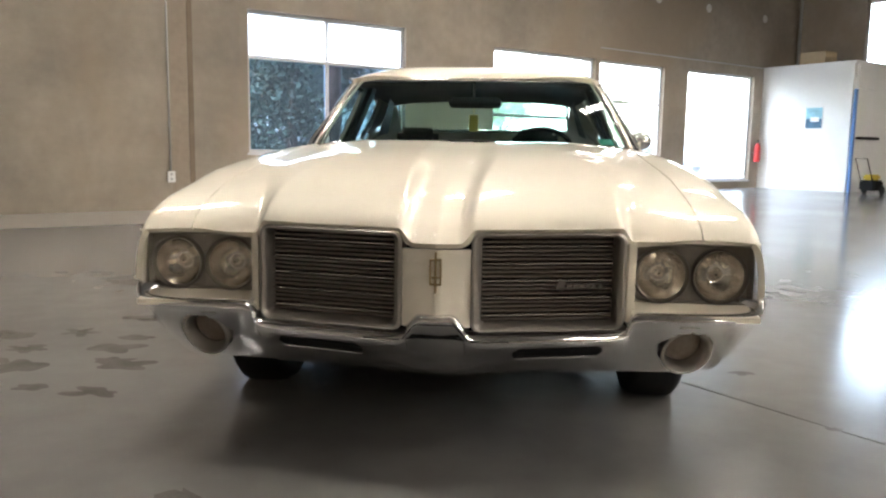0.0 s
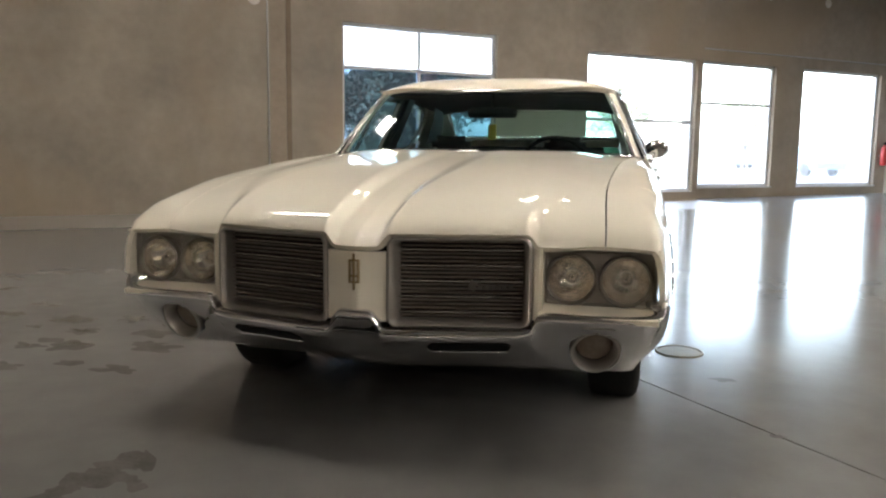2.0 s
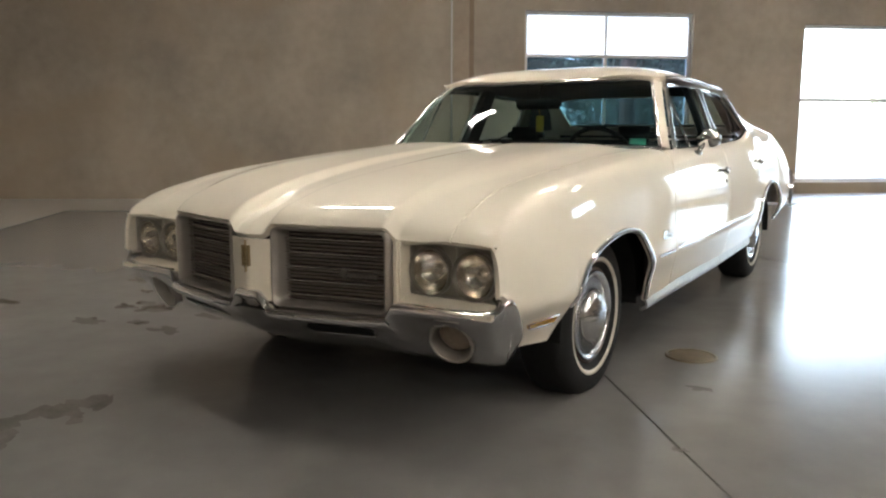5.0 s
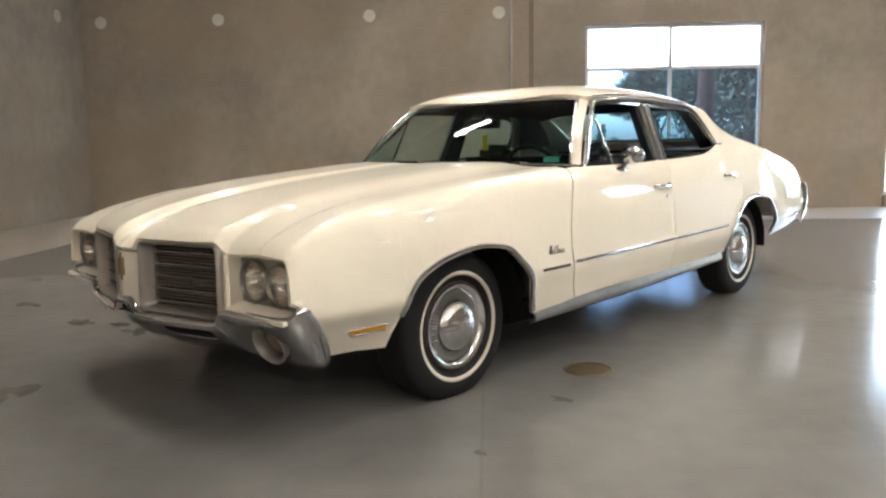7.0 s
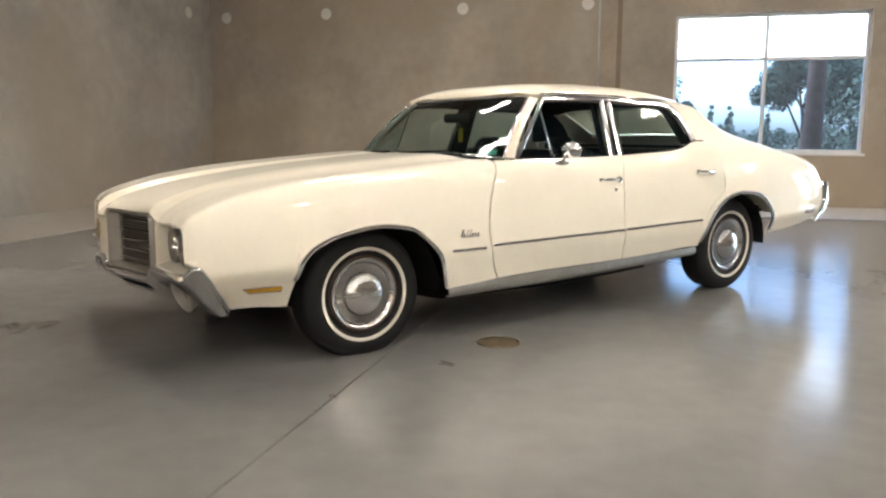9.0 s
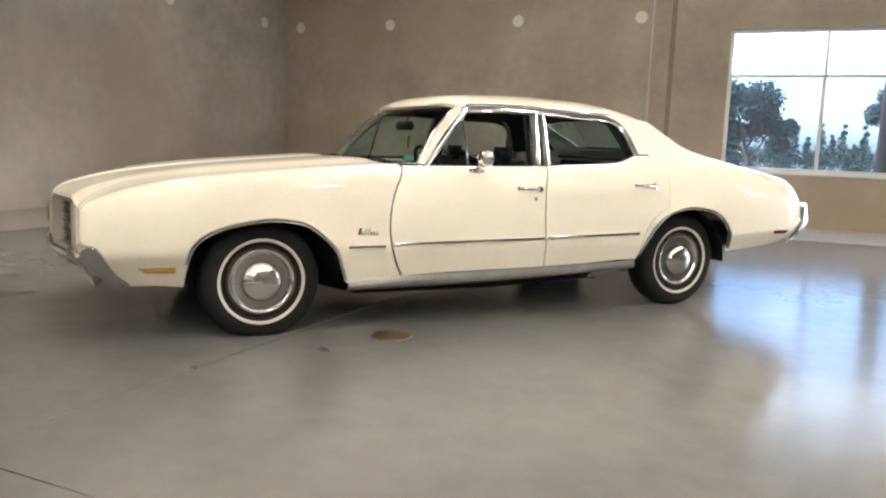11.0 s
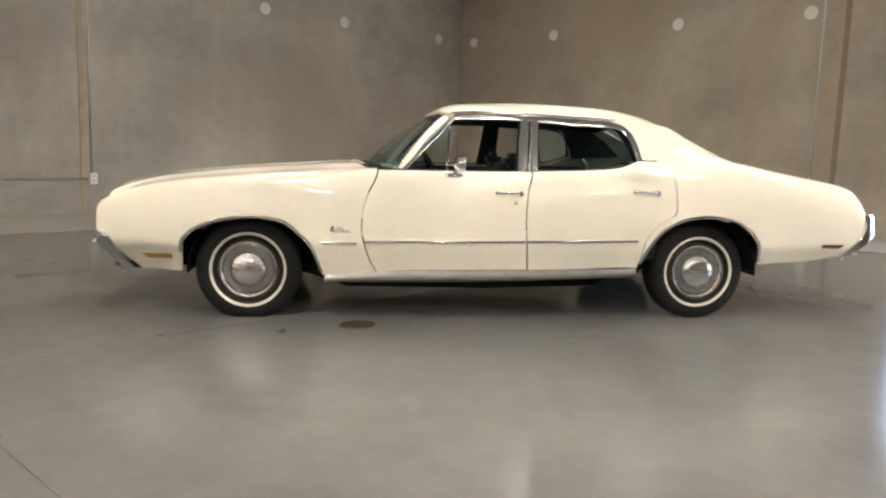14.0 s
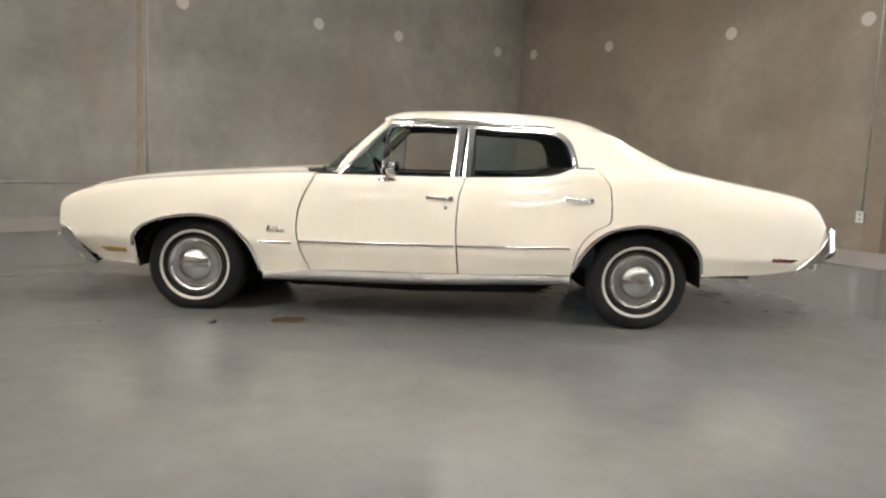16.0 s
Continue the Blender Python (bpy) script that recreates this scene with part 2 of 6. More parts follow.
def tube(points, r, n=8, bm=None, cap=True):
    """A round tube along points."""
    bm = bm or bmesh.new()
    pts = [Vector(p) for p in points]
    rings = []
    a = None
    for i, p in enumerate(pts):
        d = (pts[min(i + 1, len(pts) - 1)] - pts[max(i - 1, 0)]).normalized()
        a = d.cross(Vector((0, 0, 1)) if abs(d.z) < 0.9 else Vector((0, 1, 0))).normalized() if a is None else (a - d * a.dot(d)).normalized()
        b = d.cross(a).normalized()
        rr = float(r[i] if isinstance(r, (list, tuple)) else r)
        rings.append([bm.verts.new(p + rr * (math.cos(2 * math.pi * k / n) * a + math.sin(2 * math.pi * k / n) * b)) for k in range(n)])
    for p, q in zip(rings, rings[1:]):
        for k in range(n):
            bm.faces.new((p[k], p[(k + 1) % n], q[(k + 1) % n], q[k]))
    if cap:
        bm.faces.new(rings[0])
        bm.faces.new(rings[-1])
    return bm


def thicken(bm, t):
    """Gives an open sheet a second skin, t behind its normals, and a rim."""
    bmesh.ops.recalc_face_normals(bm, faces=bm.faces)
    return thicken_as_is(bm, t)


def thicken_as_is(bm, t):
    bm.normal_update()
    faces, edges = bm.faces[:], [e for e in bm.edges if e.is_boundary]
    back = {v: bm.verts.new(v.co - t * v.normal) for v in bm.verts[:]}
    for f in faces:
        bm.faces.new([back[v] for v in reversed(f.verts)])
    for e in edges:
        a, b = e.verts
        bm.faces.new((a, b, back[b], back[a]))
    return bm


def sheet(fn, nu, nv, thick=0.0, bm=None):
    """A grid of fn(i / nu, j / nv) -> point, given thickness inwards where asked."""
    bm = bm or bmesh.new()
    grid = [[bm.verts.new(fn(i / nu, j / nv)) for j in range(nv + 1)] for i in range(nu + 1)]
    for i in range(nu):
        for j in range(nv):
            vs = (grid[i][j], grid[i + 1][j], grid[i + 1][j + 1], grid[i][j + 1])
            if len({tuple(round(c, 6) for c in v.co) for v in vs}) > 2:
                try:
                    bm.faces.new(vs)
                except ValueError:
                    pass
    if thick:
        thicken(bm, thick)
    return bm


def pierced(u0, u1, z0, z1, depth, openings):
    """A wall in its own plane (u across, z up, depth behind) with rectangular openings right through it."""
    us = sorted({u0, u1, *[o[k] for o in openings for k in (0, 1)]})
    zs = sorted({z0, z1, *[o[k] for o in openings for k in (2, 3)]})
    us = [u for a, b in zip(us, us[1:]) for u in np.linspace(a, b, max(1, int((b - a) / 1.5)) + 1)[:-1]] + [u1]
    bm = bmesh.new()
    V = {}

    def vert(i, k, d):
        if (i, k, d) not in V:
            V[i, k, d] = bm.verts.new((us[i], depth * d, zs[k]))
        return V[i, k, d]

    def solid(i, k):
        if not (0 <= i < len(us) - 1 and 0 <= k < len(zs) - 1):
            return False
        cu, cz = (us[i] + us[i + 1]) / 2, (zs[k] + zs[k + 1]) / 2
        return not any(o[0] < cu < o[1] and o[2] < cz < o[3] for o in openings)

    for i in range(len(us) - 1):
        for k in range(len(zs) - 1):
            if not solid(i, k):
                continue
            for d in (0, 1):
                bm.faces.new([vert(i, k, d), vert(i + 1, k, d), vert(i + 1, k + 1, d), vert(i, k + 1, d)])
            for di, dk, a, b in ((-1, 0, (0, 0), (0, 1)), (1, 0, (1, 0), (1, 1)), (0, -1, (0, 0), (1, 0)), (0, 1, (0, 1), (1, 1))):
                if not solid(i + di, k + dk):
                    bm.faces.new([vert(i + a[0], k + a[1], 0), vert(i + b[0], k + b[1], 0), vert(i + b[0], k + b[1], 1), vert(i + a[0], k + a[1], 1)])
    return bm


def floor_height(u, v):
    """The slab falls gently towards the drain beside the car."""
    r = math.hypot(u - 1.2, v + 0.2)
    return 0.0115 * max(r - 1.6, 0.0) if r < 8.6 else 0.0805 + 0.012 * min(r - 8.6, 7.0)


# ---- the hall ----
H = 7.6
U0, U1, V0, V1, V2 = -5.5, 18.5, -19.0, 8.1, 8.4


def structure(name, bm, mat, label, category, at=ROOM):
    return tagged(part(name, bm, mat, None, at=at), label, category, kind="structure")


WIN = (2.25, 4.87, 0.86, 2.86)
D1 = (6.68, 9.17, 0.28, 2.73)
D2, D3 = (9.6, 11.57, 0.35, 2.77), (12.37, 14.83, 0.35, 2.78)
structure("wall_north", pierced(U0 - 0.2, 9.3, 0, H, 0.2, [WIN, D1]), M_WALL, "grey-brown tilt-up concrete wall with window openings", "wall", ROOM @ Matrix.Translation((0, V1, 0)))
structure("wall_north_east", pierced(9.3, U1 + 0.2, 0, H, 0.2, [D2, D3]), M_WALL, "grey concrete storefront wall with tall glazed openings", "wall", ROOM @ Matrix.Translation((0, V2, 0)))
structure("wall_west", pierced(V0 - 0.2, V1, 0, H, 0.2, []), M_WALLGREY, "grey-brown tilt-up concrete wall with round patches", "wall", ROOM @ Matrix.Translation((U0, 0, 0)) @ Matrix.Rotation(radians(90), 4, "Z"))
structure("wall_south", box(U0, U1, V0 - 0.2, V0, 0, H), M_WALL, "plain concrete wall closing the hall", "wall")
ENDWIN = (6.3, 8.1, 3.0, 4.85)
structure("wall_east", pierced(V0 - 0.2, V2, 0, H, 0.2, [ENDWIN]), M_WALL, "concrete end wall with a high bright opening", "wall", ROOM @ Matrix.Translation((U1 + 0.2, 0, 0)) @ Matrix.Rotation(radians(90), 4, "Z"))
structure("ceiling", box(U0 - 0.2, U1 + 0.2, V0 - 0.2, V2 + 0.2, H, H + 0.2), M_CEIL, "pale metal roof deck over the hall", "ceiling")


def floor_lines():
    """Grid lines of the slab; pairs a few millimetres apart are the saw-cut joints."""
    us, vs = list(np.arange(U0, U1 + 0.01, 0.5)), list(np.arange(V0, V2 + 0.01, 0.5)) + [V2 + 0.2]
    ju, jv = [-3.9 + 0.04, 0.76, 5.4, 10.0, 14.6], [-7.0, -2.33]
    for j, line in ((ju, us), (jv, vs)):
        for c in j:
            line[:] = [x for x in line if abs(x - c) > 0.03]
            line += [c - 0.004, c - 0.003, c + 0.003, c + 0.004]
        line.sort()
    return us, vs, ju, jv


def build_floor():
    us, vs, ju, jv = floor_lines()
    bm = bmesh.new()
    g = []
    for u in us:
        row = []
        for v in vs:
            cut = any(abs(u - c) < 0.0035 for c in ju) or any(abs(v - c) < 0.0035 for c in jv)
            row.append(bm.verts.new((u, v, floor_height(u, v) - (0.005 if cut else 0.0))))
        g.append(row)
    for i in range(len(us) - 1):
        for k in range(len(vs) - 1):
            bm.faces.new((g[i][k], g[i + 1][k], g[i + 1][k + 1], g[i][k + 1]))
    ob = structure("floor", bm, M_FLOOR, "polished grey concrete floor with saw-cut joints and stains", "floor")
    return ob


build_floor()


def strip(name, a0, a1, b0, b1):
    bm = sheet(lambda s, t: Vector((a0 + (a1 - a0) * s, b0 + (b1 - b0) * t, floor_height(a0 + (a1 - a0) * s, b0 + (b1 - b0) * t) + 0.004)), 30, 30)
    structure(name, bm, M_STRIP, "paler poured concrete strip along the foot of the wall", "floor strip")


strip("floor_strip_north", U0, 9.25, 6.5, V1)
strip("floor_strip_west", U0, -3.9, V0, 6.5)

# round patches over the lifting points of the panels
def patch(m):
    bm = lathe([(0.09, 0), (0.092, 0.002), (0.088, 0.006), (0.02, 0.007)], 24, "y")
    ob = part("wall_patch", bm, M_PATCH, None, at=m)
    tagged(ob, "pale round filler patch on the concrete wall", "wall patch", "filler patches on the walls")


for u in (-5.17, -3.32, -0.99, 0.96):
    patch(ROOM @ Matrix.Translation((u, V1, 3.07)) @ Matrix.Rotation(math.pi, 4, "Z"))
for v in (0.33, 1.49, 3.66, 5.20, 7.47):
    patch(ROOM @ Matrix.Translation((U0, v, 3.08)) @ Matrix.Rotation(-math.pi / 2, 4, "Z"))
for u in (11.27, 12.95, 15.1):
    patch(ROOM @ Matrix.Translation((u, V2, 4.14)) @ Matrix.Rotation(math.pi, 4, "Z"))

# ---- lamps ----
HUNG = 5.3


def ceiling_light(u, v):
    t = thing("ceiling_light", "linear fluorescent high-bay lamp under the roof deck", "ceiling light", "high-bay lamps")
    t.matrix_basis = ROOM @ Matrix.Translation((u, v, HUNG))
    part("housing", box(-0.50, 0.50, -0.20, 0.20, 0.035, 0.11, 0.01), M_LAMPBOX, t)
    # unseen skirts, added to cut low light and deepen the shade under the car
    for x0, x1, y0, y1 in ((-0.52, 0.52, -0.215, -0.20), (-0.52, 0.52, 0.20, 0.215), (-0.52, -0.505, -0.20, 0.20), (0.505, 0.52, -0.20, 0.20)):
        part("cutoff_skirt", box(x0, x1, y0, y1, -0.015, 0.11, 0.002, seg=1), M_LAMPBOX, t)
    for dy in (-0.11, 0.0, 0.11):
        part("lamp_tube", box(-0.48, 0.48, dy - 0.035, dy + 0.035, 0.012, 0.034, 0.004), M_TUBE, t)
    for dx in (-0.42, 0.42):
        part("suspension_wire", tube([(dx, 0, 0.11), (dx, 0, H - HUNG)], 0.004, 4), M_LAMPBOX, t)


for u in (-1.2, 3.4, 8.0, 12.6):
    for v in (-17.7, -14.1, -10.5, -6.9, -3.3, 0.3, 3.9):
        if (u > 0 or not -8 < v < 0) and (u < 12 or v < 3):  # the open bay by the west wall and the office corner have none
            ceiling_light(u, v)

# ---- the car: x across (driver's side positive), y from nose to tail, z up ----
def curve(*pts):
    """A smooth curve through (t, value) pairs that does not overshoot."""
    t, v = np.array([p[0] for p in pts], float), np.array([p[1] for p in pts], float)
    h, d = np.diff(t), np.diff(v) / np.diff(t)
    m = np.zeros(len(t))
    m[0], m[-1] = d[0], d[-1]
    for i in range(1, len(t) - 1):
        if d[i - 1] * d[i] > 0:
            w1, w2 = 2 * h[i] + h[i - 1], h[i] + 2 * h[i - 1]
            m[i] = (w1 + w2) / (w1 / d[i - 1] + w2 / d[i])

    def f(x):
        x = min(max(x, t[0]), t[-1])
        i = min(max(int(np.searchsorted(t, x)) - 1, 0), len(h) - 1)
        s = (x - t[i]) / h[i]
        return float((1 + 2 * s) * (1 - s) ** 2 * v[i] + s * (1 - s) ** 2 * h[i] * m[i] + s * s * (3 - 2 * s) * v[i + 1] + s * s * (s - 1) * h[i] * m[i + 1])

    return f


def ease(x):
    x = min(max(x, 0.0), 1.0)
    return x * x * (3 - 2 * x)


def catmull(pts, n=10):
    """A smooth polyline through points (numpy rows)."""
    p = np.array(pts, float)
    p = np.vstack([2 * p[0] - p[1], p, 2 * p[-1] - p[-2]])
    out = []
    for i in range(1, len(p) - 2):
        for s in np.arange(n) / n:
            out.append(0.5 * (2 * p[i] + (p[i + 1] - p[i - 1]) * s + (2 * p[i - 1] - 5 * p[i] + 4 * p[i + 1] - p[i + 2]) * s * s + (3 * p[i] - p[i - 1] - 3 * p[i + 1] + p[i + 2]) * s ** 3))
    out.append(p[-2])
    return np.array(out)


WIDTH = curve((-0.89, 0.912), (-0.7, 0.935), (-0.4, 0.952), (0, 0.958), (0.7, 0.960), (1.7, 0.965), (2.6, 0.968), (2.95, 0.968), (3.5, 0.955), (3.9, 0.925), (4.17, 0.875))
CROWN = curve((-0.89, 0.682), (-0.87, 0.712), (-0.8, 0.754), (-0.666, 0.802), (-0.45, 0.848), (-0.24, 0.874), (0, 0.897), (0.23, 0.918), (0.6, 0.943), (0.85, 0.953))
BELT = curve((0.6, 0.945), (0.92, 0.951), (1.5, 0.959), (2.0, 0.977), (2.28, 0.993), (2.37, 1.008), (2.43, 1.029), (2.49, 1.052), (2.7, 1.054))
DECK = curve((3.1, 1.082), (3.2, 1.064), (3.54, 1.000), (3.8, 0.957), (3.95, 0.930), (4.05, 0.902), (4.11, 0.855), (4.17, 0.760))
ROCKER = curve((0.46, 0.29), (0.79, 0.314), (1.77, 0.333), (2.5, 0.358))
SEAM = curve((-0.9, 0.738), (-0.5, 0.722), (0.1, 0.735), (0.75, 0.79))
TOP_X = curve((2.3, 0.708), (2.5, 0.692), (2.72, 0.655), (2.9, 0.660), (3.13, 0.672), (3.2, 0.68), (4.2, 0.68))
TOP_Z = curve((2.3, 1.315), (2.5, 1.302), (2.62, 1.300), (2.72, 1.289), (2.9, 1.206), (3.13, 1.098), (3.2, 1.072))
TUCK = curve((-0.9, 1.6), (-0.6, 1.5), (-0.38, 1.1), (0.0, 0.95), (0.5, 0.55), (2.4, 0.5), (3.4, 0.8), (4.2, 1.0))
GAP_A = curve((0.25, 0.80), (0.312, 0.794), (0.367, 0.763), (0.495, 0.716), (0.598, 0.699), (0.68, 0.705), (0.81, 0.739), (0.895, 0.781), (0.96, 0.80))
GAP_B = curve((0.3, 1.770), (0.471, 1.751), (0.654, 1.739), (0.837, 1.749), (0.947, 1.780), (0.99, 1.785))
GAP_C = curve((0.33, 2.49), (0.358, 2.497), (0.507, 2.524), (0.601, 2.572), (0.678, 2.658), (0.707, 2.721), (0.755, 2.735), (0.935, 2.723), (1.005, 2.682), (1.056, 2.624))
SAIL = curve((1.057, 2.512), (1.121, 2.486), (1.212, 2.446), (1.265, 2.388), (1.31, 2.334))
NOSE = curve((0.27, -0.64), (0.298, -0.655), (0.38, -0.735), (0.47, -0.79), (0.525, -0.83), (0.54, -0.885), (0.7, -0.885))
TAIL = curve((0.38, 3.92), (0.44, 3.985), (0.54, 4.12), (0.60, 4.165), (0.8, 4.17))
ARCH_F = curve((-0.401, 0.292), (-0.396, 0.42), (-0.357, 0.52), (-0.274, 0.579), (-0.132, 0.623), (0.036, 0.642), (0.204, 0.62), (0.316, 0.544), (0.392, 0.462), (0.438, 0.352), (0.463, 0.285))
ARCH_R = curve((2.494, 0.358), (2.558, 0.493), (2.659, 0.608), (2.798, 0.676), (2.941, 0.697), (3.121, 0.677), (3.233, 0.617), (3.314, 0.511), (3.341, 0.403), (3.345, 0.392))
SILL_F = curve((-0.62, 0.298), (-0.40, 0.291), (0.46, 0.285), (0.8, 0.314))
SILL_R = curve((3.34, 0.392), (3.94, 0.44), (4.17, 0.475))


def low_front(y):
    return ARCH_F(y) if -0.401 < y < 0.463 else SILL_F(y)


def low_rear(y):
    return ARCH_R(y) if 2.494 < y < 3.345 else (0.358 if y < 2.5 else SILL_R(y))


def section(y, kind, memo={}):
    """The skin's outline at y, from the sill upwards: rows of x, z."""
    key = (round(y, 4), kind)
    if key in memo:
        return memo[key]
    w = WIDTH(y)
    rise = curve((2.5, 0.0), (4.2, 0.06))(y)
    tuck = TUCK(y)
    c = [(w - 0.14 * tuck, 0.20), (w - 0.092 * tuck, 0.31 + rise), (w - 0.046 * tuck, 0.40 + rise), (w - 0.005 * tuck, 0.470 + rise), (w, 0.53 + rise)]
    if kind == "fender":
        k = CROWN(y) - 0.53
        f = 0.35 + 0.65 * ease((y + 0.885) / 0.36)
        c += [(w - 0.008 * f, 0.53 + 0.34 * k), (w - 0.024 * f, 0.53 + 0.62 * k), (w - 0.052 * f, 0.53 + 0.85 * k), (w - 0.088 * f, 0.53 + 0.965 * k), (w - 0.135 * f, 0.53 + k), (SEAM(y), CROWN(y) + 0.006)]
    elif kind == "door":
        k = BELT(y) - 0.53
        c += [(w - 0.007, 0.53 + 0.3 * k), (w - 0.021, 0.53 + 0.58 * k), (w - 0.047, 0.53 + 0.82 * k), (w - 0.078, 0.53 + 0.95 * k), (w - 0.105, 0.53 + k)]
    else:
        a = ease((y - 2.75) / 0.6)
        q = DECK(y)
        sh = (1 - a) * 1.0 + a * (q - 0.035)
        k = sh - 0.53 - rise
        c += [(w - 0.008, 0.53 + rise + 0.33 * k), (w - 0.024, 0.53 + rise + 0.62 * k), (w - 0.05, 0.53 + rise + 0.85 * k), (w - 0.083, sh)]
        tx, tz = TOP_X(y), (1 - a) * TOP_Z(y) + a * (q + 0.008)
        if y <= 3.2:
            tz = TOP_Z(y)
        x4, z4 = w - 0.083, sh
        b1 = (x4 + (tx - x4) * 0.33, z4 + (tz - z4) * (0.30 + 0.35 * a))
        b2 = (x4 + (tx - x4) * 0.68, z4 + (tz - z4) * (0.66 + 0.22 * a))
        c += [b1, b2, (tx, tz)]
    memo[key] = catmull(c, 9)
    return memo[key]


def side_x(y, z):
    kind = "fender" if y < 0.72 else "door" if y < 2.49 else "rear"
    p = section(y, kind)
    i = int(np.argmax(p[:, 1])) + 1
    return float(np.interp(z, p[:i, 1], p[:i, 0]))


def skin(sgn, kind, cols, yl, yr, low, rows=34, thick=0.018, held=None):
    """A body panel: columns along y, rows from the lower edge up the section. Columns are spread between two shut lines
    (those within held stay where they are); without held they are clamped to the shut lines."""
    bm = bmesh.new()
    ts = [(j / rows) for j in range(rows + 1)]
    lo, hi = cols[0], cols[-1]
    gaps = [max(b - a, 0.004) for a, b in zip(cols, cols[1:])]

    def slide(y0, z, i):
        l, r = yl(z), yr(z)
        if held is None:
            near = 0.5 * gaps[min(i, len(gaps) - 1)]
            y = l if y0 < l + near else y0
            return r if y > r - near else y
        h0, h1 = held
        if y0 < h0:
            return h0 + (y0 - h0) * (l - h0) / (lo - h0)
        if y0 > h1:
            return h1 + (y0 - h1) * (r - h1) / (hi - h1)
        return y0

    grid = []
    for i, y0 in enumerate(cols):
        col = []
        for t in ts:
            y, x, z = y0, 0, 0
            for _ in range(6):
                p = section(y, kind)
                z0 = low(y0)
                first = int(np.searchsorted(p[:, 1], z0)) if z0 > p[0, 1] else 0
                q = np.vstack([[np.interp(z0, p[max(first - 1, 0):first + 1, 1], p[max(first - 1, 0):first + 1, 0]) if first else p[0, 0], z0], p[first:]])
                d = np.concatenate([[0], np.cumsum(np.hypot(*np.diff(q, axis=0).T))])
                x, z = np.interp(t * d[-1], d, q[:, 0]), np.interp(t * d[-1], d, q[:, 1])
                y = slide(y0, z, i)
            col.append(bm.verts.new((sgn * x, y, z)))
        grid.append(col)
    for i in range(len(cols) - 1):
        for j in range(rows):
            bm.faces.new([grid[i][j], grid[i + 1][j], grid[i + 1][j + 1], grid[i][j + 1]])
    bmesh.ops.remove_doubles(bm, verts=bm.verts, dist=0.0004)
    bmesh.ops.dissolve_degenerate(bm, edges=bm.edges, dist=0.0003)
    if thick:
        bmesh.ops.recalc_face_normals(bm, faces=bm.faces)
        big = max(bm.faces, key=lambda f: f.calc_area())
        if big.normal.x * sgn < 0:
            bmesh.ops.reverse_faces(bm, faces=bm.faces)
        thicken_as_is(bm, thick)
    return bm


def upward(bm):
    """Turns an open sheet so that its normals point up."""
    bmesh.ops.recalc_face_normals(bm, faces=bm.faces)
    if sum(f.normal.z * f.calc_area() for f in bm.faces) < 0:
        bmesh.ops.reverse_faces(bm, faces=bm.faces)
    return bm


def spread(*stops):
    """Columns from stop to stop: (y, count) pairs."""
    out = [stops[0]]
    for y, n in stops[1:]:
        out += list(np.linspace(out[-1], y, n + 1)[1:])
    return out


def quarter(sgn):
    """The rear quarter: ahead of y = 3.0 its columns fan out from the door's shut line and the window's edge, behind it they run on to the tail."""
    bm = bmesh.new()
    mid = 3.0

    def front(z):
        return GAP_C(z) + GAP if z < 1.053 else SAIL(1.057) + (GAP_C(1.053) + GAP - SAIL(1.057)) * max(0, (1.060 - z) / 0.007) if z < 1.060 else SAIL(z)

    def x_at(y, z):
        p = section(y, "rear")
        i = int(np.argmax(p[:, 1])) + 1
        return float(np.interp(z, p[:i, 1], p[:i, 0]))

    cols = []
    for s in np.linspace(0, 1, 33) ** 1.15:
        lo, hi = 2.49, mid
        for _ in range(40):
            y = (lo + hi) / 2
            if y - (front(low_rear(y)) + (mid - front(low_rear(y))) * s) < 0:
                lo = y
            else:
                hi = y
        z0 = low_rear(hi)
        top = 1.3
        for _ in range(12):
            top = TOP_Z(front(top) + (mid - front(top)) * s)
        zs = list(np.linspace(z0, 1.053, 36)) + [1.060] + list(np.linspace(1.060, top, 19)[1:])
        cols.append([(x_at(y, z), y, z) for z in zs for y in [front(z) + (mid - front(z)) * s]])
    last = np.array([(x, z) for x, _, z in cols[-1]])
    d = np.concatenate([[0], np.cumsum(np.hypot(*np.diff(last, axis=0).T))])
    frac = d / d[-1]
    for y0 in spread(mid, (3.25, 9), (3.333, 8), (3.346, 2), (3.9, 14), (4.17, 14))[1:]:
        col = []
        for f in frac:
            y = y0
            for _ in range(5):
                p = section(y, "rear")
                z0 = low_rear(y0)
                k = int(np.searchsorted(p[:50, 1], z0))
                q = np.vstack([[np.interp(z0, p[k - 1:k + 1, 1], p[k - 1:k + 1, 0]), z0], p[k:]])
                e = np.concatenate([[0], np.cumsum(np.hypot(*np.diff(q, axis=0).T))])
                x, z = np.interp(f * e[-1], e, q[:, 0]), np.interp(f * e[-1], e, q[:, 1])
                y = y0 if y0 < 3.7 else 3.7 + (y0 - 3.7) * (TAIL(z) - 3.7) / 0.47
            col.append((x, y, z))
        cols.append(col)
    grid = [[bm.verts.new((sgn * x, y, z)) for x, y, z in c] for c in cols]
    for p, q in zip(grid, grid[1:]):
        for j in range(len(p) - 1):
            bm.faces.new((p[j], q[j], q[j + 1], p[j + 1]))
    bmesh.ops.remove_doubles(bm, verts=bm.verts, dist=0.0003)
    bmesh.ops.recalc_face_normals(bm, faces=bm.faces)
    if max(bm.faces, key=lambda f: f.calc_area()).normal.x * sgn < 0:
        bmesh.ops.reverse_faces(bm, faces=bm.faces)
    return thicken_as_is(bm, 0.015)


car = thing("sedan_car", "cream four-door sedan with chrome bumpers and whitewall tyres", "car")
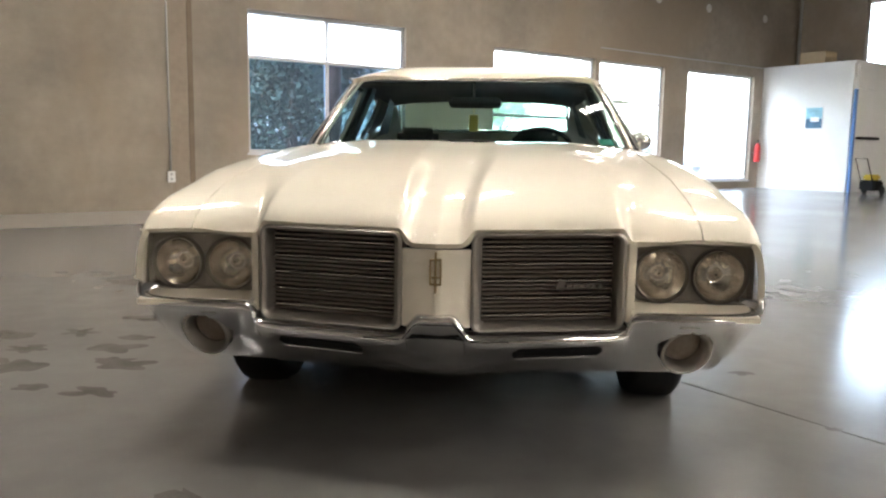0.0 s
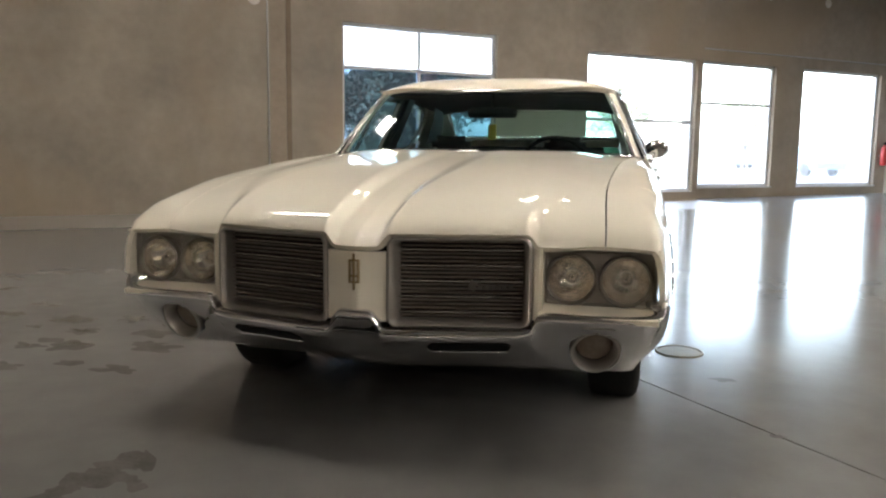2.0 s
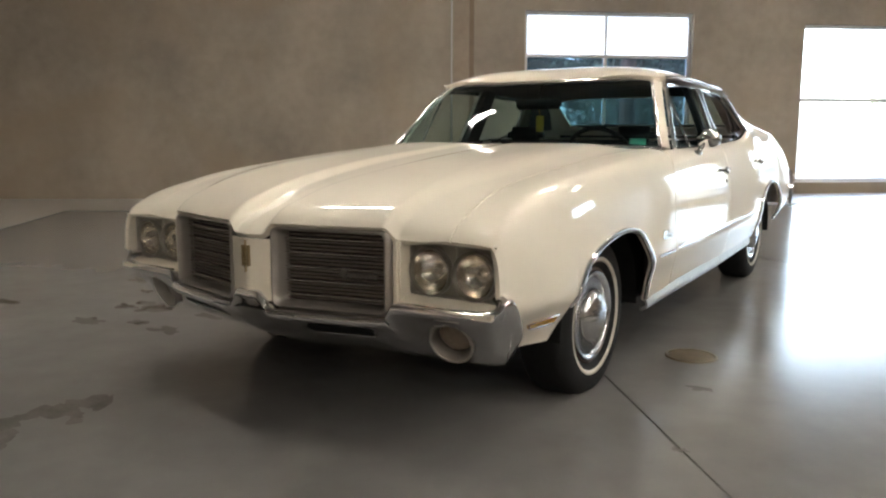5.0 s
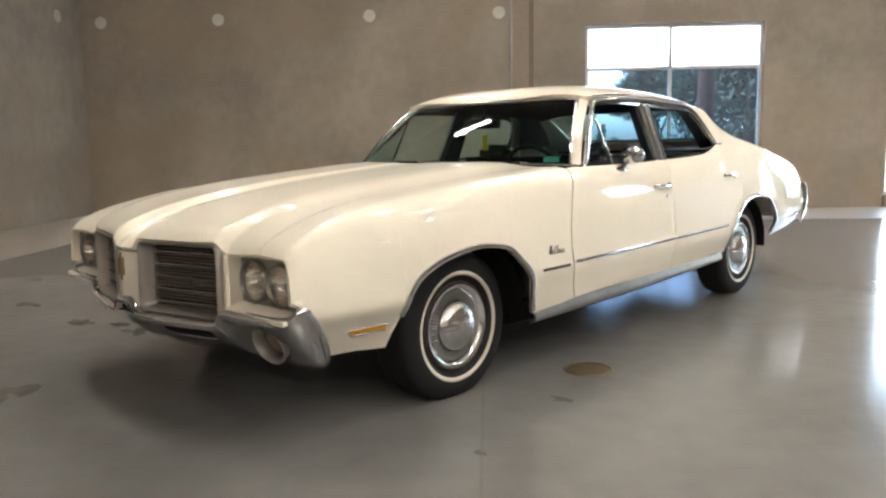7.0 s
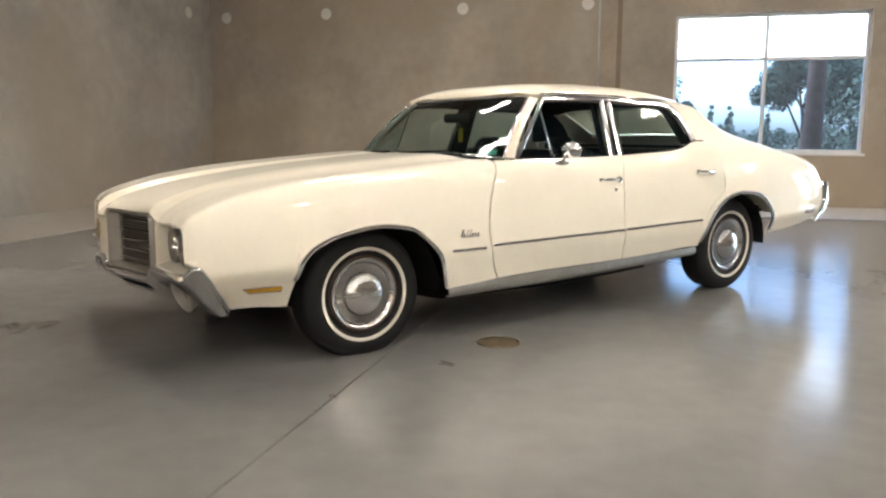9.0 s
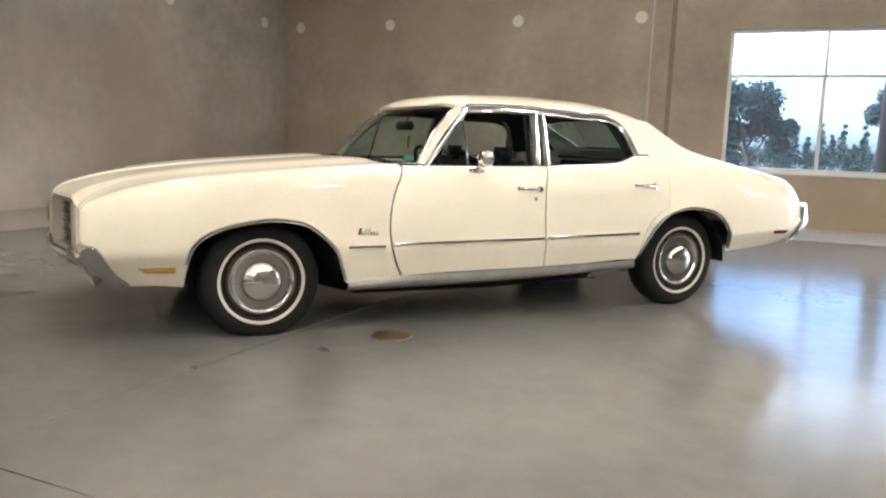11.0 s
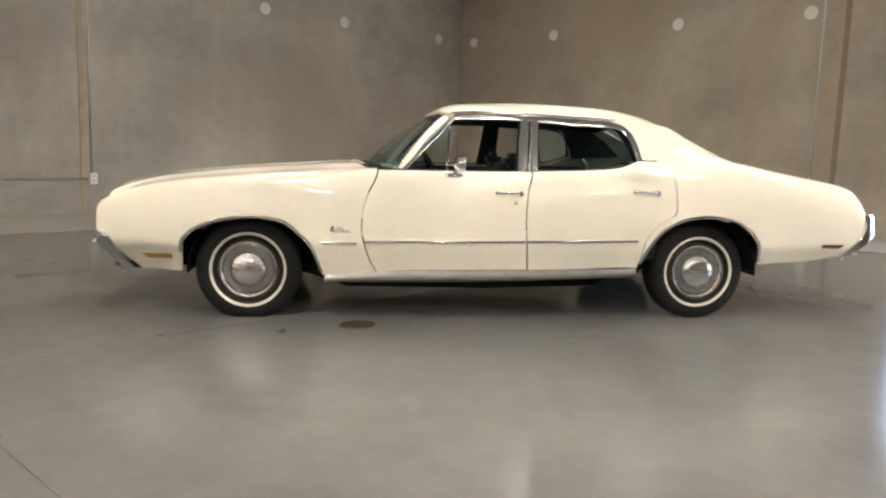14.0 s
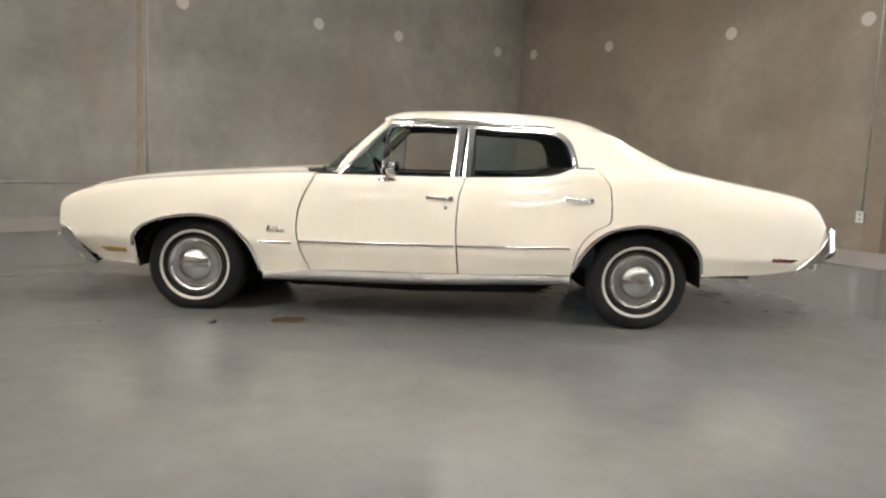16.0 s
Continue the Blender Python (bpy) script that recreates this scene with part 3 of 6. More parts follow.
GAP = 0.0045

for sgn in (1, -1):
    part("front_fender", skin(sgn, "fender", spread(-0.885, (-0.6, 12), (-0.41, 6), (-0.399, 2), (-0.34, 6), (0.3, 20), (0.455, 12), (0.47, 3), (0.79, 12)), NOSE, lambda z: GAP_A(z) - GAP, low_front, held=(-0.42, 0.48)), M_CREAM, car, soft=True, angle=40)
    part("front_door", skin(sgn, "door", spread(0.70, (0.78, 6), (1.70, 18), (1.75, 4)), lambda z: GAP_A(z) + GAP, lambda z: GAP_B(z) - GAP, lambda y: ROCKER(y) + 0.004, 26, held=(1.2, 1.25)), M_CREAM, car, soft=True, angle=40)
    part("rear_door", skin(sgn, "door", spread(1.755, (1.80, 4), (2.74, 40)), lambda z: GAP_B(z) + GAP, lambda z: GAP_C(z) - GAP, lambda y: ROCKER(y) + 0.004, 34, held=(2.0, 2.1)), M_CREAM, car, soft=True, angle=40)
    part("rear_quarter_panel", quarter(sgn), M_CREAM, car, soft=True, angle=40)

# hood with two raised pods over the grilles and a valley between them
POD = curve((-1.045, 0.720), (-1.03, 0.740), (-0.99, 0.769), (-0.916, 0.796), (-0.75, 0.840), (-0.56, 0.872), (-0.15, 0.920), (0.26, 0.955), (0.63, 0.981), (0.8, 0.985))
VALLEY = curve((-1.045, 0.682), (-1.02, 0.706), (-0.97, 0.737), (-0.9, 0.762), (-0.75, 0.810), (-0.56, 0.849), (-0.15, 0.906), (0.26, 0.946), (0.63, 0.976), (0.8, 0.983))
STEP = curve((-0.9, 0.018), (-0.4, 0.010), (0.6, 0.005))


def nose_y(x):
    """The pointed nose in plan, along the faces of the grilles."""
    return -1.035 + 0.23 * abs(x)


def hood_front(x):
    x = abs(x)
    return min(nose_y(x) - 0.006, -0.915) + (0.022 + 0.008 * ease((x - 0.55) / 0.2)) * ease((x - 0.50) / 0.05)


def hood_rear(x):
    return 0.60 + 0.16 * (x / 0.78) ** 2


def hood_z(x, y):
    x = abs(x)
    edge = CROWN(y) + 0.006
    back = (hood_front(min(x, 0.50)) + 1.042) * (1 - ease((y + 1.0) / 0.9))
    pod, valley = POD(y - back), VALLEY(y - back)
    shelf = edge + (pod - STEP(y) - edge) * ease((0.75 - x) / 0.25) * ease((y + 0.91) / 0.26)
    inner = valley + (pod - valley) * ease((x - 0.062) / (0.046 + 0.05 * ease((y + 1.0) / 0.9)))
    return inner + (shelf - inner) * ease((x - 0.498 + 0.09 * ease((y + 0.85) / 0.9)) / (0.045 + 0.175 * ease((y + 0.9) / 0.65)))


def hood_point(s, t):
    x0 = (2 * s - 1)
    k = 0.735
    x = x0 * k
    y = hood_front(x) + (hood_rear(x) - hood_front(x)) * t ** 1.4
    y0 = y
    sx = SEAM(y0) - 0.004
    x = x0 * sx
    y = hood_front(x) + (hood_rear(x) - hood_front(x)) * t ** 1.4
    return Vector((x, y, hood_z(x, y)))


part("hood", thicken_as_is(upward(sheet(hood_point, 220, 60)), 0.02), M_CREAM, car, soft=True, angle=50)

# ---- roof, pillars and glass ----
ROOF_C = curve((1.185, 1.318), (1.20, 1.345), (1.24, 1.374), (1.33, 1.400), (1.5, 1.415), (1.85, 1.427), (2.25, 1.418), (2.5, 1.396), (2.62, 1.368), (2.735, 1.314))
RAIL_X = curve((1.18, 0.66), (1.26, 0.685), (1.5, 0.708), (1.9, 0.716), (2.3, 0.708), (2.5, 0.692), (2.735, 0.654))
RAIL_Z = curve((1.18, 1.312), (1.25, 1.322), (1.5, 1.334), (1.79, 1.332), (2.05, 1.322), (2.3, 1.316), (2.5, 1.303), (2.62, 1.297), (2.735, 1.278))


def roof_point(s, t):
    k = 2 * s - 1
    y = 1.185 + 1.55 * t + 0.06 * (k * k) * (1 - t) ** 4 - 0.02 * k * k * t ** 6
    x = RAIL_X(y) * math.sin(k * math.pi / 2 * 0.98) / math.sin(math.pi / 2 * 0.98)
    r = abs(x) / RAIL_X(y)
    return Vector((x, y, RAIL_Z(y) + (ROOF_C(y) - RAIL_Z(y)) * (1 - r ** 4.0)))


part("roof", thicken_as_is(upward(sheet(lambda s, t: roof_point(s, t ** 1.5), 48, 48)), 0.025), M_CREAM, car, soft=True, angle=50)

BASE_L, TOP_L = Vector((0.795, 0.925, 0.955)), Vector((0.632, 1.275, 1.330))


def windshield_point(s, t):
    k = 2 * s - 1
    base = Vector((BASE_L.x * k, 0.735 + 0.19 * k * k, 0.972 - 0.017 * k * k))
    top = Vector((TOP_L.x * k, 1.188 + 0.062 * k * k, 1.312 + 0.004 * k * k))
    p = base.lerp(top, t)
    p.y -= 0.02 * math.sin(math.pi * t)
    p.z += 0.012 * math.sin(math.pi * t)
    return p


part("windshield", sheet(windshield_point, 24, 12), M_WINDSHIELD, car, "green-tinted windshield", soft=True)
edge = [windshield_point(i / 24, 0) for i in range(25)]
part("windshield_trim", tube([p + Vector((0, -0.004, 0.004)) for p in [windshield_point(i / 20, 1) for i in range(21)]], 0.011, 8), M_CHROME, car, "chrome strip over the windshield", soft=True)
part("windshield_trim", tube([p + Vector((0, -0.006, 0.002)) for p in edge], 0.008, 8), M_CHROME, car, "chrome strip under the windshield", soft=True)


BEAM = [(0.35 * math.cos(0.3927 * k) + 0.65 * max(-0.9, min(0.9, 1.3 * math.cos(0.3927 * k))) / 0.9, math.copysign(abs(math.sin(0.3927 * k)) ** 0.8, math.sin(0.3927 * k))) for k in range(16)]


def beam(path, across, wide, deep):
    """A bar along a path; across gives the direction of its width at each point."""
    bm = bmesh.new()
    rings = []
    for i, p in enumerate(path):
        d = (path[min(i + 1, len(path) - 1)] - path[max(i - 1, 0)]).normalized()
        a = across(i) if callable(across) else across
        a = (a - d * a.dot(d)).normalized()
        n = d.cross(a).normalized()
        w, h = (wide(i) if callable(wide) else wide) / 2, deep / 2
        rings.append([bm.verts.new(p + a * (w * q) + n * (h * r)) for q, r in BEAM])
    for a, b in zip(rings, rings[1:]):
        for k in range(len(BEAM)):
            bm.faces.new((a[k], a[(k + 1) % len(BEAM)], b[(k + 1) % len(BEAM)], b[k]))
    bm.faces.new(rings[0])
    bm.faces.new(rings[-1])
    return bm


def window_x(z):
    """Lean of the side glass."""
    return 0.852 - (z - 0.955) * 0.43


def rear_x(y, z):
    """The skin of the roof pillar beside the rear side glass."""
    p = section(y, "rear")
    i = int(np.argmax(p[:, 1])) + 1
    return float(np.interp(z, p[:i, 1], p[:i, 0]))


def on_side(y, z, out=0.0):
    return Vector((window_x(z) + out, y, z))


def mirrored(points, sgn):
    return [Vector((p.x * sgn, p.y, p.z)) for p in points]


for sgn in (1, -1):
    inner = [windshield_point(1, t) for t in np.linspace(0, 1, 8)]
    outer = [p + Vector((0.030, 0.045, -0.004)) for p in inner]
    path = [(a + b) / 2 for a, b in zip(outer, inner)]
    wide = [(a - b).length * 1.06 for a, b in zip(outer, inner)]
    aw = [Vector(((a - b).x * sgn, (a - b).y, (a - b).z)) for a, b in zip(outer, inner)]
    part("windshield_pillar", beam(mirrored(path, sgn), lambda i: aw[i], lambda i: wide[i], 0.03), M_CREAM, car, soft=True, angle=40)
    part("pillar_trim", tube(mirrored([p + Vector((0.004, -0.006, 0.004)) for p in inner], sgn), 0.009, 6), M_CHROME, car, "chrome windshield edge", soft=True)
    # chrome frame of the front door glass: slanted front leg and top rail
    front_leg = [on_side(0.955 + 0.345 * t, 0.95 + 0.352 * t, 0.006 - 0.02 * t) for t in np.linspace(0, 1, 6)]
    part("window_frame", beam(mirrored(front_leg, sgn), Vector((0, 1, -0.3)), 0.026, 0.02), M_STAINLESS, car, "polished window frame", soft=True, angle=40)
    rail = [on_side(y, RAIL_Z(y) - 0.030, 0.012) for y in np.linspace(1.29, 2.12, 14)]
    for p in rail:
        p.x = RAIL_X(p.y) + 0.004
    part("window_frame", beam(mirrored(rail, sgn), Vector((-0.3 * sgn, 0, 1)), 0.046, 0.022), M_STAINLESS, car, "polished window frame", soft=True, angle=40)
    gut = [Vector((RAIL_X(y) + 0.014, y, RAIL_Z(y) + 0.002)) for y in np.linspace(1.27, 2.36, 16)]
    part("drip_rail", tube(mirrored(gut, sgn), 0.007, 6), M_CHROME, car, "chrome drip rail", soft=True)
    zs = np.linspace(1.056, 1.275, 12)
    xs = [rear_x(SAIL(z), z) for z in zs]
    arc = catmull([(2.04, 1.290), (2.20, 1.289), (2.31, 1.283), (2.395, 1.262), (2.452, 1.212), (2.482, 1.132), (2.496, 1.046)], 5)
    arc = [Vector((float(np.interp(z, [*zs, 1.290], [*xs, RAIL_X(2.2)])) + 0.010, y, z)) for y, z in arc]
    arc = mirrored(arc, sgn)
    part("window_frame", beam(arc, lambda i: (arc[min(i + 1, len(arc) - 1)] - arc[max(i - 1, 0)]).cross(Vector((sgn, 0, 0.4))), 0.042, 0.022), M_STAINLESS, car, "polished rear window frame", soft=True, angle=40)
    # centre pillar in two bright strips
    for a, b, w in ((1.717, 1.752, 0.062), (1.791, 1.815, 0.056)):
        leg = [on_side(a + (b - a) * t, 0.962 + 0.35 * t, 0.008) for t in np.linspace(0, 1, 6)]
        part("centre_pillar", beam(mirrored(leg, sgn), Vector((0, 1, 0)), w, 0.035), M_STAINLESS, car, "bright metal pillar", soft=True, angle=40)
    vent = [on_side(1.232 + 0.028 * t, 0.955 + 0.34 * t, 0.004 - 0.026 * t) for t in np.linspace(0, 1, 5)]
    part("vent_divider", beam(mirrored(vent, sgn), Vector((0, 1, 0)), 0.012, 0.014), M_CHROME, car, "chrome vent window bar", soft=True)

    def pane(corners):
        bm = bmesh.new()
        vs = [bm.verts.new((sgn * window_x(z), y, z)) for y, z in corners]
        bmesh.ops.triangulate(bm, faces=[bm.faces.new(vs)])
        bmesh.ops.subdivide_edges(bm, edges=bm.edges[:], cuts=4, use_grid_fill=True)
        for v in bm.verts:
            v.co.x += sgn * 0.005 * (1 - ((v.co.z - 1.13) / 0.175) ** 2)
        return bm

    part("vent_window", pane([(0.975, 0.955), (1.23, 0.955), (1.255, 1.295), (1.29, 1.30)][:3] + [(1.25, 1.295)]), M_SIDEGLASS, car, "small fixed vent glass", soft=True)
    part("rear_door_glass", pane([(1.80, 0.968), (2.30, 0.99), (2.43, 1.02), (2.488, 1.09), (2.462, 1.20), (2.405, 1.262), (2.31, 1.288), (1.82, 1.305)]), M_SIDEGLASS, car, "raised rear door glass", soft=True)

    seal = [Vector((rear_x(y, 1.057) - 0.001, y, 1.057)) for y in np.linspace(2.515, 2.622, 8)]
    part("door_seal", tube(mirrored(seal, sgn), 0.0045, 6), M_DARK, car, soft=True)
    # black belt weatherstrip
    strip_pts = [Vector((side_x(y, BELT(y)) - 0.006, y, BELT(y) + 0.002)) for y in np.linspace(0.93, 2.48, 22)]
    part("belt_weatherstrip", tube(mirrored(strip_pts, sgn), 0.007, 6), M_DARK, car, soft=True)

# rear window, deck lid and tail
def rear_glass(s, t):
    k = 2 * s - 1
    top = Vector((0.615 * k, 2.705 + 0.008 * (1 - k * k), 1.280 + 0.022 * (1 - k * k)))
    low = Vector((0.665 * k, 3.125 + 0.03 * (1 - k * k), 1.090))
    return top.lerp(low, t)


part("rear_window", sheet(rear_glass, 16, 6), M_WINDSHIELD, car, "green-tinted rear window", soft=True)
for t in (0, 1):
    part("rear_window_trim", tube([rear_glass(i / 16, t) + Vector((0, 0, 0.004)) for i in range(17)], 0.012, 6), M_CHROME, car, "chrome rear window edge", soft=True)
for sgn in (1, -1):
    part("rear_window_trim", tube(mirrored([rear_glass(1, t) + Vector((0.004, 0, 0.003)) for t in np.linspace(0, 1, 8)], sgn), 0.009, 6), M_CREAM, car, soft=True)


def deck_point(s, t):
    k = 2 * s - 1
    y0 = 3.13 + 0.03 * (1 - k * k)
    y = y0 + (4.155 - y0) * t
    return Vector((0.677 * k, y, (DECK(y) if y > 3.2 else 1.064 + (3.2 - y) * 0.25) + 0.008 + 0.018 * (1 - k * k)))


part("trunk_lid", thicken_as_is(upward(sheet(deck_point, 24, 26)), 0.02), M_CREAM, car, soft=True, angle=50)


def tail_point(s, t):
    k = 2 * s - 1
    z = 0.46 + 0.29 * t
    return Vector(((WIDTH(4.17) - 0.03) * k, 4.155 - 0.03 * k * k - 0.03 * (1 - t), z))


part("tail_panel", sheet(tail_point, 16, 6, 0.02), M_CREAM, car, soft=True)
for sgn in (1, -1):
    for xx in (0.32, 0.5, 0.68):
        part("tail_lamp", box(sgn * xx - 0.06, sgn * xx + 0.06, 4.14, 4.175, 0.53, 0.66, 0.012), M_RED, car, "red tail lamp")


# ---- bumpers ----
def face_z(top, low, row):
    """Height of a row of the face: a drop below the top edge for the rolled bar, else a fraction of the apron below it."""
    k = min(1.0, (top - low) / 0.16)
    apron = min(0.370, low + 0.62 * (top - low)) if top < 0.54 and low < 0.3 else low + 0.66 * (top - low)
    return top - row[2] * k if row[3] is None else apron + (low - apron) * row[3]


def face_cut(x, top, low, row):
    """How far a row has gone back towards the lower edge: the apron runs down and back in one slope from the bar."""
    if row[3] is None:
        return row[0]
    foot = min(top, 0.434 + 0.045 * ease((abs(x) - 0.5) / 0.12) if top < 0.54 else top) - 0.040 * min(1.0, (top - low) / 0.16)
    return max(0.03, min(1.0, (foot - face_z(top, low, row)) / max(foot - low, 0.01)))


def bumper(stations, face, n=6, face_front=True):
    """Lofts a face profile (fraction of the undercut, depth, drop, fraction of the apron) along stations of x, y, top, bottom and the x, y of the lower edge."""
    p = catmull(stations, n)
    bm = bmesh.new()
    rings = []
    for i in range(len(p)):
        d = p[min(i + 1, len(p) - 1)][:2] - p[max(i - 1, 0)][:2]
        d = d / np.hypot(*d)
        nrm = np.array([-d[1], d[0]])
        ring = []
        for row in face:
            cut, back = face_cut(p[i][0], p[i][2], p[i][3], row), row[1]
            e = ease((abs(p[i][0]) - 0.80) / 0.12)
            way = nrm * e + np.array([0.0, 1.0 if nrm[1] > -0.5 and face_front else -1.0]) * (1 - e)
            q = p[i][:2] + way * back * (1 - 0.6 * cut) + (p[i][4:6] - p[i][:2]) * cut
            ring.append(bm.verts.new((q[0], q[1], face_z(p[i][2], p[i][3], row))))
        rings.append(ring)
    for a, b in zip(rings, rings[1:]):
        for k in range(len(face) - 1):
            bm.faces.new((a[k], a[k + 1], b[k + 1], b[k]))
    return bm


half = [(0.0, -1.052, 0.490, 0.256, 0.0, -0.81), (0.048, -1.049, 0.489, 0.256, 0.048, -0.81), (0.075, -1.045, 0.462, 0.257, 0.075, -0.808), (0.108, -1.04, 0.434, 0.258, 0.108, -0.805), (0.30, -1.0, 0.434, 0.264, 0.295, -0.77),
        (0.505, -0.952, 0.438, 0.268, 0.495, -0.765), (0.532, -0.947, 0.462, 0.27, 0.522, -0.762), (0.558, -0.943, 0.486, 0.271, 0.548, -0.755), (0.68, -0.93, 0.487, 0.272, 0.672, -0.748), (0.82, -0.915, 0.488, 0.275, 0.795, -0.735),
        (0.895, -0.895, 0.497, 0.276, 0.832, -0.715), (0.925, -0.86, 0.528, 0.277, 0.838, -0.700), (0.932, -0.81, 0.515, 0.278, 0.838, -0.688), (0.915, -0.74, 0.41, 0.278, 0.834, -0.676), (0.842, -0.672, 0.305, 0.276, 0.822, -0.664)]
FACE = [(0.0, 0.07, 0.0, None), (0.0, 0.02, -0.002, None), (0.0, 0.006, 0.003, None), (0.0, 0.0, 0.016, None), (0.0, 0.005, 0.030, None), (0.02, 0.016, 0.040, None), (0.11, 0.016, 0, 0.0), (0.30, 0.016, 0, 0.30), (0.60, 0.016, 0, 0.66), (0.84, 0.018, 0, 0.90), (0.95, 0.03, 0, 1.0), (1.0, 0.06, 0, 0.98)]
whole = [(-x, y, a, b, -p, q) for x, y, a, b, p, q in reversed(half[1:])] + half


def signal_place(sgn):
    return Matrix.Translation((sgn * 0.708, -0.802, 0.381 if sgn > 0 else 0.389)) @ Matrix.Rotation(radians(10 * sgn), 4, "Z") @ Matrix.Rotation(radians(21), 4, "X")


def recess(bm, m, r, depth):
    """Sinks a round cup into a sheet, along the y axis of m."""
    inv = m.inverted()
    near = {e for f in bm.faces if abs((inv @ f.calc_center_median()).y) < 0.12 and math.hypot((inv @ f.calc_center_median()).x, (inv @ f.calc_center_median()).z) < 1.7 * r for e in f.edges}
    bmesh.ops.subdivide_edges(bm, edges=list(near), cuts=7, use_grid_fill=True)
    for v in bm.verts:
        q = inv @ v.co
        rad = math.hypot(q.x, q.z)
        if abs(q.y) < 0.12 and rad < 1.1 * r:
            q.y += (depth - q.y) * ease((1.1 * r - rad) / (0.18 * r))
            v.co = m @ q
    return bm


part("front_bumper", recess(recess(bumper(whole, FACE), signal_place(1), 0.070, 0.012), signal_place(-1), 0.070, 0.012), M_CHROME, car, "chrome front bumper dipping under the grilles", soft=True, angle=50)
rear_half = [(0.0, 4.24, 0.66, 0.47, 0.0, 4.19), (0.4, 4.238, 0.66, 0.47, 0.4, 4.188), (0.72, 4.232, 0.69, 0.51, 0.715, 4.195), (0.842, 4.208, 0.718, 0.56, 0.848, 4.21), (0.893, 4.155, 0.735, 0.585, 0.908, 4.17),
             (0.924, 4.075, 0.595, 0.520, 0.930, 4.08), (0.938, 3.935, 0.474, 0.440, 0.938, 3.933)]
REAR_FACE = [(0.0, 0.05, 0.0, None), (0.0, 0.012, -0.001, None), (0.0, 0.002, 0.006, None), (0.0, 0.0, 0.016, None), (0.0, 0.0, 0, 0.1), (0.0, 0.0, 0, 0.4), (0.0, 0.002, 0, 0.7), (0.0, 0.006, 0, 0.92), (0.0, 0.02, 0, 1.0), (0.0, 0.05, 0, 0.98)]
rear_whole = rear_half[::-1] + [(-x, y, a, b, -p, q) for x, y, a, b, p, q in rear_half[1:]]
part("rear_bumper", bumper(rear_whole, REAR_FACE, 8, False), M_CHROME, car, "chrome rear bumper wrapping the quarters", soft=True, angle=50)
TOPS = {k: [h[k] for h in half[:11]] for k in range(6)}


def bumper_skin(x, z, out=0.0):
    """A point on the face of the front bumper."""
    a = abs(x)
    y, top, low, by = (float(np.interp(a, TOPS[0], TOPS[k])) for k in (1, 2, 3, 5))
    cut = by - y
    back = np.interp(-z, [-face_z(top, low, q) for q in FACE[2:11]], [face_cut(a, top, low, q) * cut + q[1] for q in FACE[2:11]])
    return Vector((x, y + float(back) - out, z))


for sgn in (1, -1):
    # slot under each grille, its shaded opening a solid black block, with a bright lower lip
    pts = [(0.215, 0.352), (0.45, 0.360), (0.465, 0.380), (0.448, 0.394), (0.235, 0.390), (0.212, 0.372)]
    slot = bmesh.new()
    a = [slot.verts.new(bumper_skin(sgn * x, z, 0.008)) for x, z in pts]
    b = [slot.verts.new(bumper_skin(sgn * x, z, -0.05)) for x, z in pts]
    slot.faces.new(b)
    slot.faces.new(a)
    for k in range(len(pts)):
        slot.faces.new((a[k], a[(k + 1) % len(pts)], b[(k + 1) % len(pts)], b[k]))
    part("slot_dark_block", slot, M_DARK, car)
    lip = [bumper_skin(sgn * x, 0.350 + (x - 0.225) * 0.04, 0.009) for x in np.linspace(0.22, 0.455, 6)]
    part("slot_lip", tube(lip, 0.0045, 6), M_CHROME, car, soft=True)
    # turn signal in a round tunnel through the bumper
    pod = part("turn_signal", lathe([(0.064, 0.04), (0.068, -0.02), (0.073, -0.040), (0.0765, -0.046), (0.0755, -0.052), (0.069, -0.053), (0.0635, -0.046), (0.0605, -0.02), (0.059, -0.002), (0.02, 0.0)], 44, "y"), M_ARGENT, car, "round turn signal set in the bumper", soft=True, at=signal_place(sgn), angle=50)
    part("lens", lathe([(0.0593, -0.004), (0.055, -0.014), (0.04, -0.021), (0.02, -0.025), (0.004, -0.026)], 36, "y"), M_CLEARLENS, pod, "ribbed smoky lens", soft=True)
part("bumper_seam", tube([bumper_skin(x, 0.424 - 0.02 * abs(x), 0.0015) for x in np.linspace(-0.20, 0.20, 17)], 0.0022, 6), M_DARK, car, soft=True)
# upright keel facet under the middle of the bar, running down to a point
keel = bmesh.new()
KEEL = [(-0.165, 0.352), (-0.06, 0.356), (0.06, 0.356), (0.165, 0.352), (0.10, 0.322), (0.0, 0.296), (-0.10, 0.322)]
front = [keel.verts.new((x, bumper_skin(x, 0.354).y - 0.002 + 1.0 * (0.356 - z), z)) for x, z in KEEL]
inner_ring = [keel.verts.new(bumper_skin(x, z, -0.006)) for x, z in KEEL]
keel.faces.new(front)
for k in range(len(KEEL)):
    keel.faces.new((front[k], front[(k + 1) % len(KEEL)], inner_ring[(k + 1) % len(KEEL)], inner_ring[k]))
bmesh.ops.recalc_face_normals(keel, faces=keel.faces[:])
part("bumper_keel", keel, M_CHROME, car, "chrome facet under the middle of the bumper")
pad = [bumper_skin(x, z, 0.003) for x, z in ((-0.088, 0.426), (-0.052, 0.466), (0.052, 0.466), (0.088, 0.426))]
part("bumper_seam", tube(pad, 0.0016, 6), M_DARK, car)

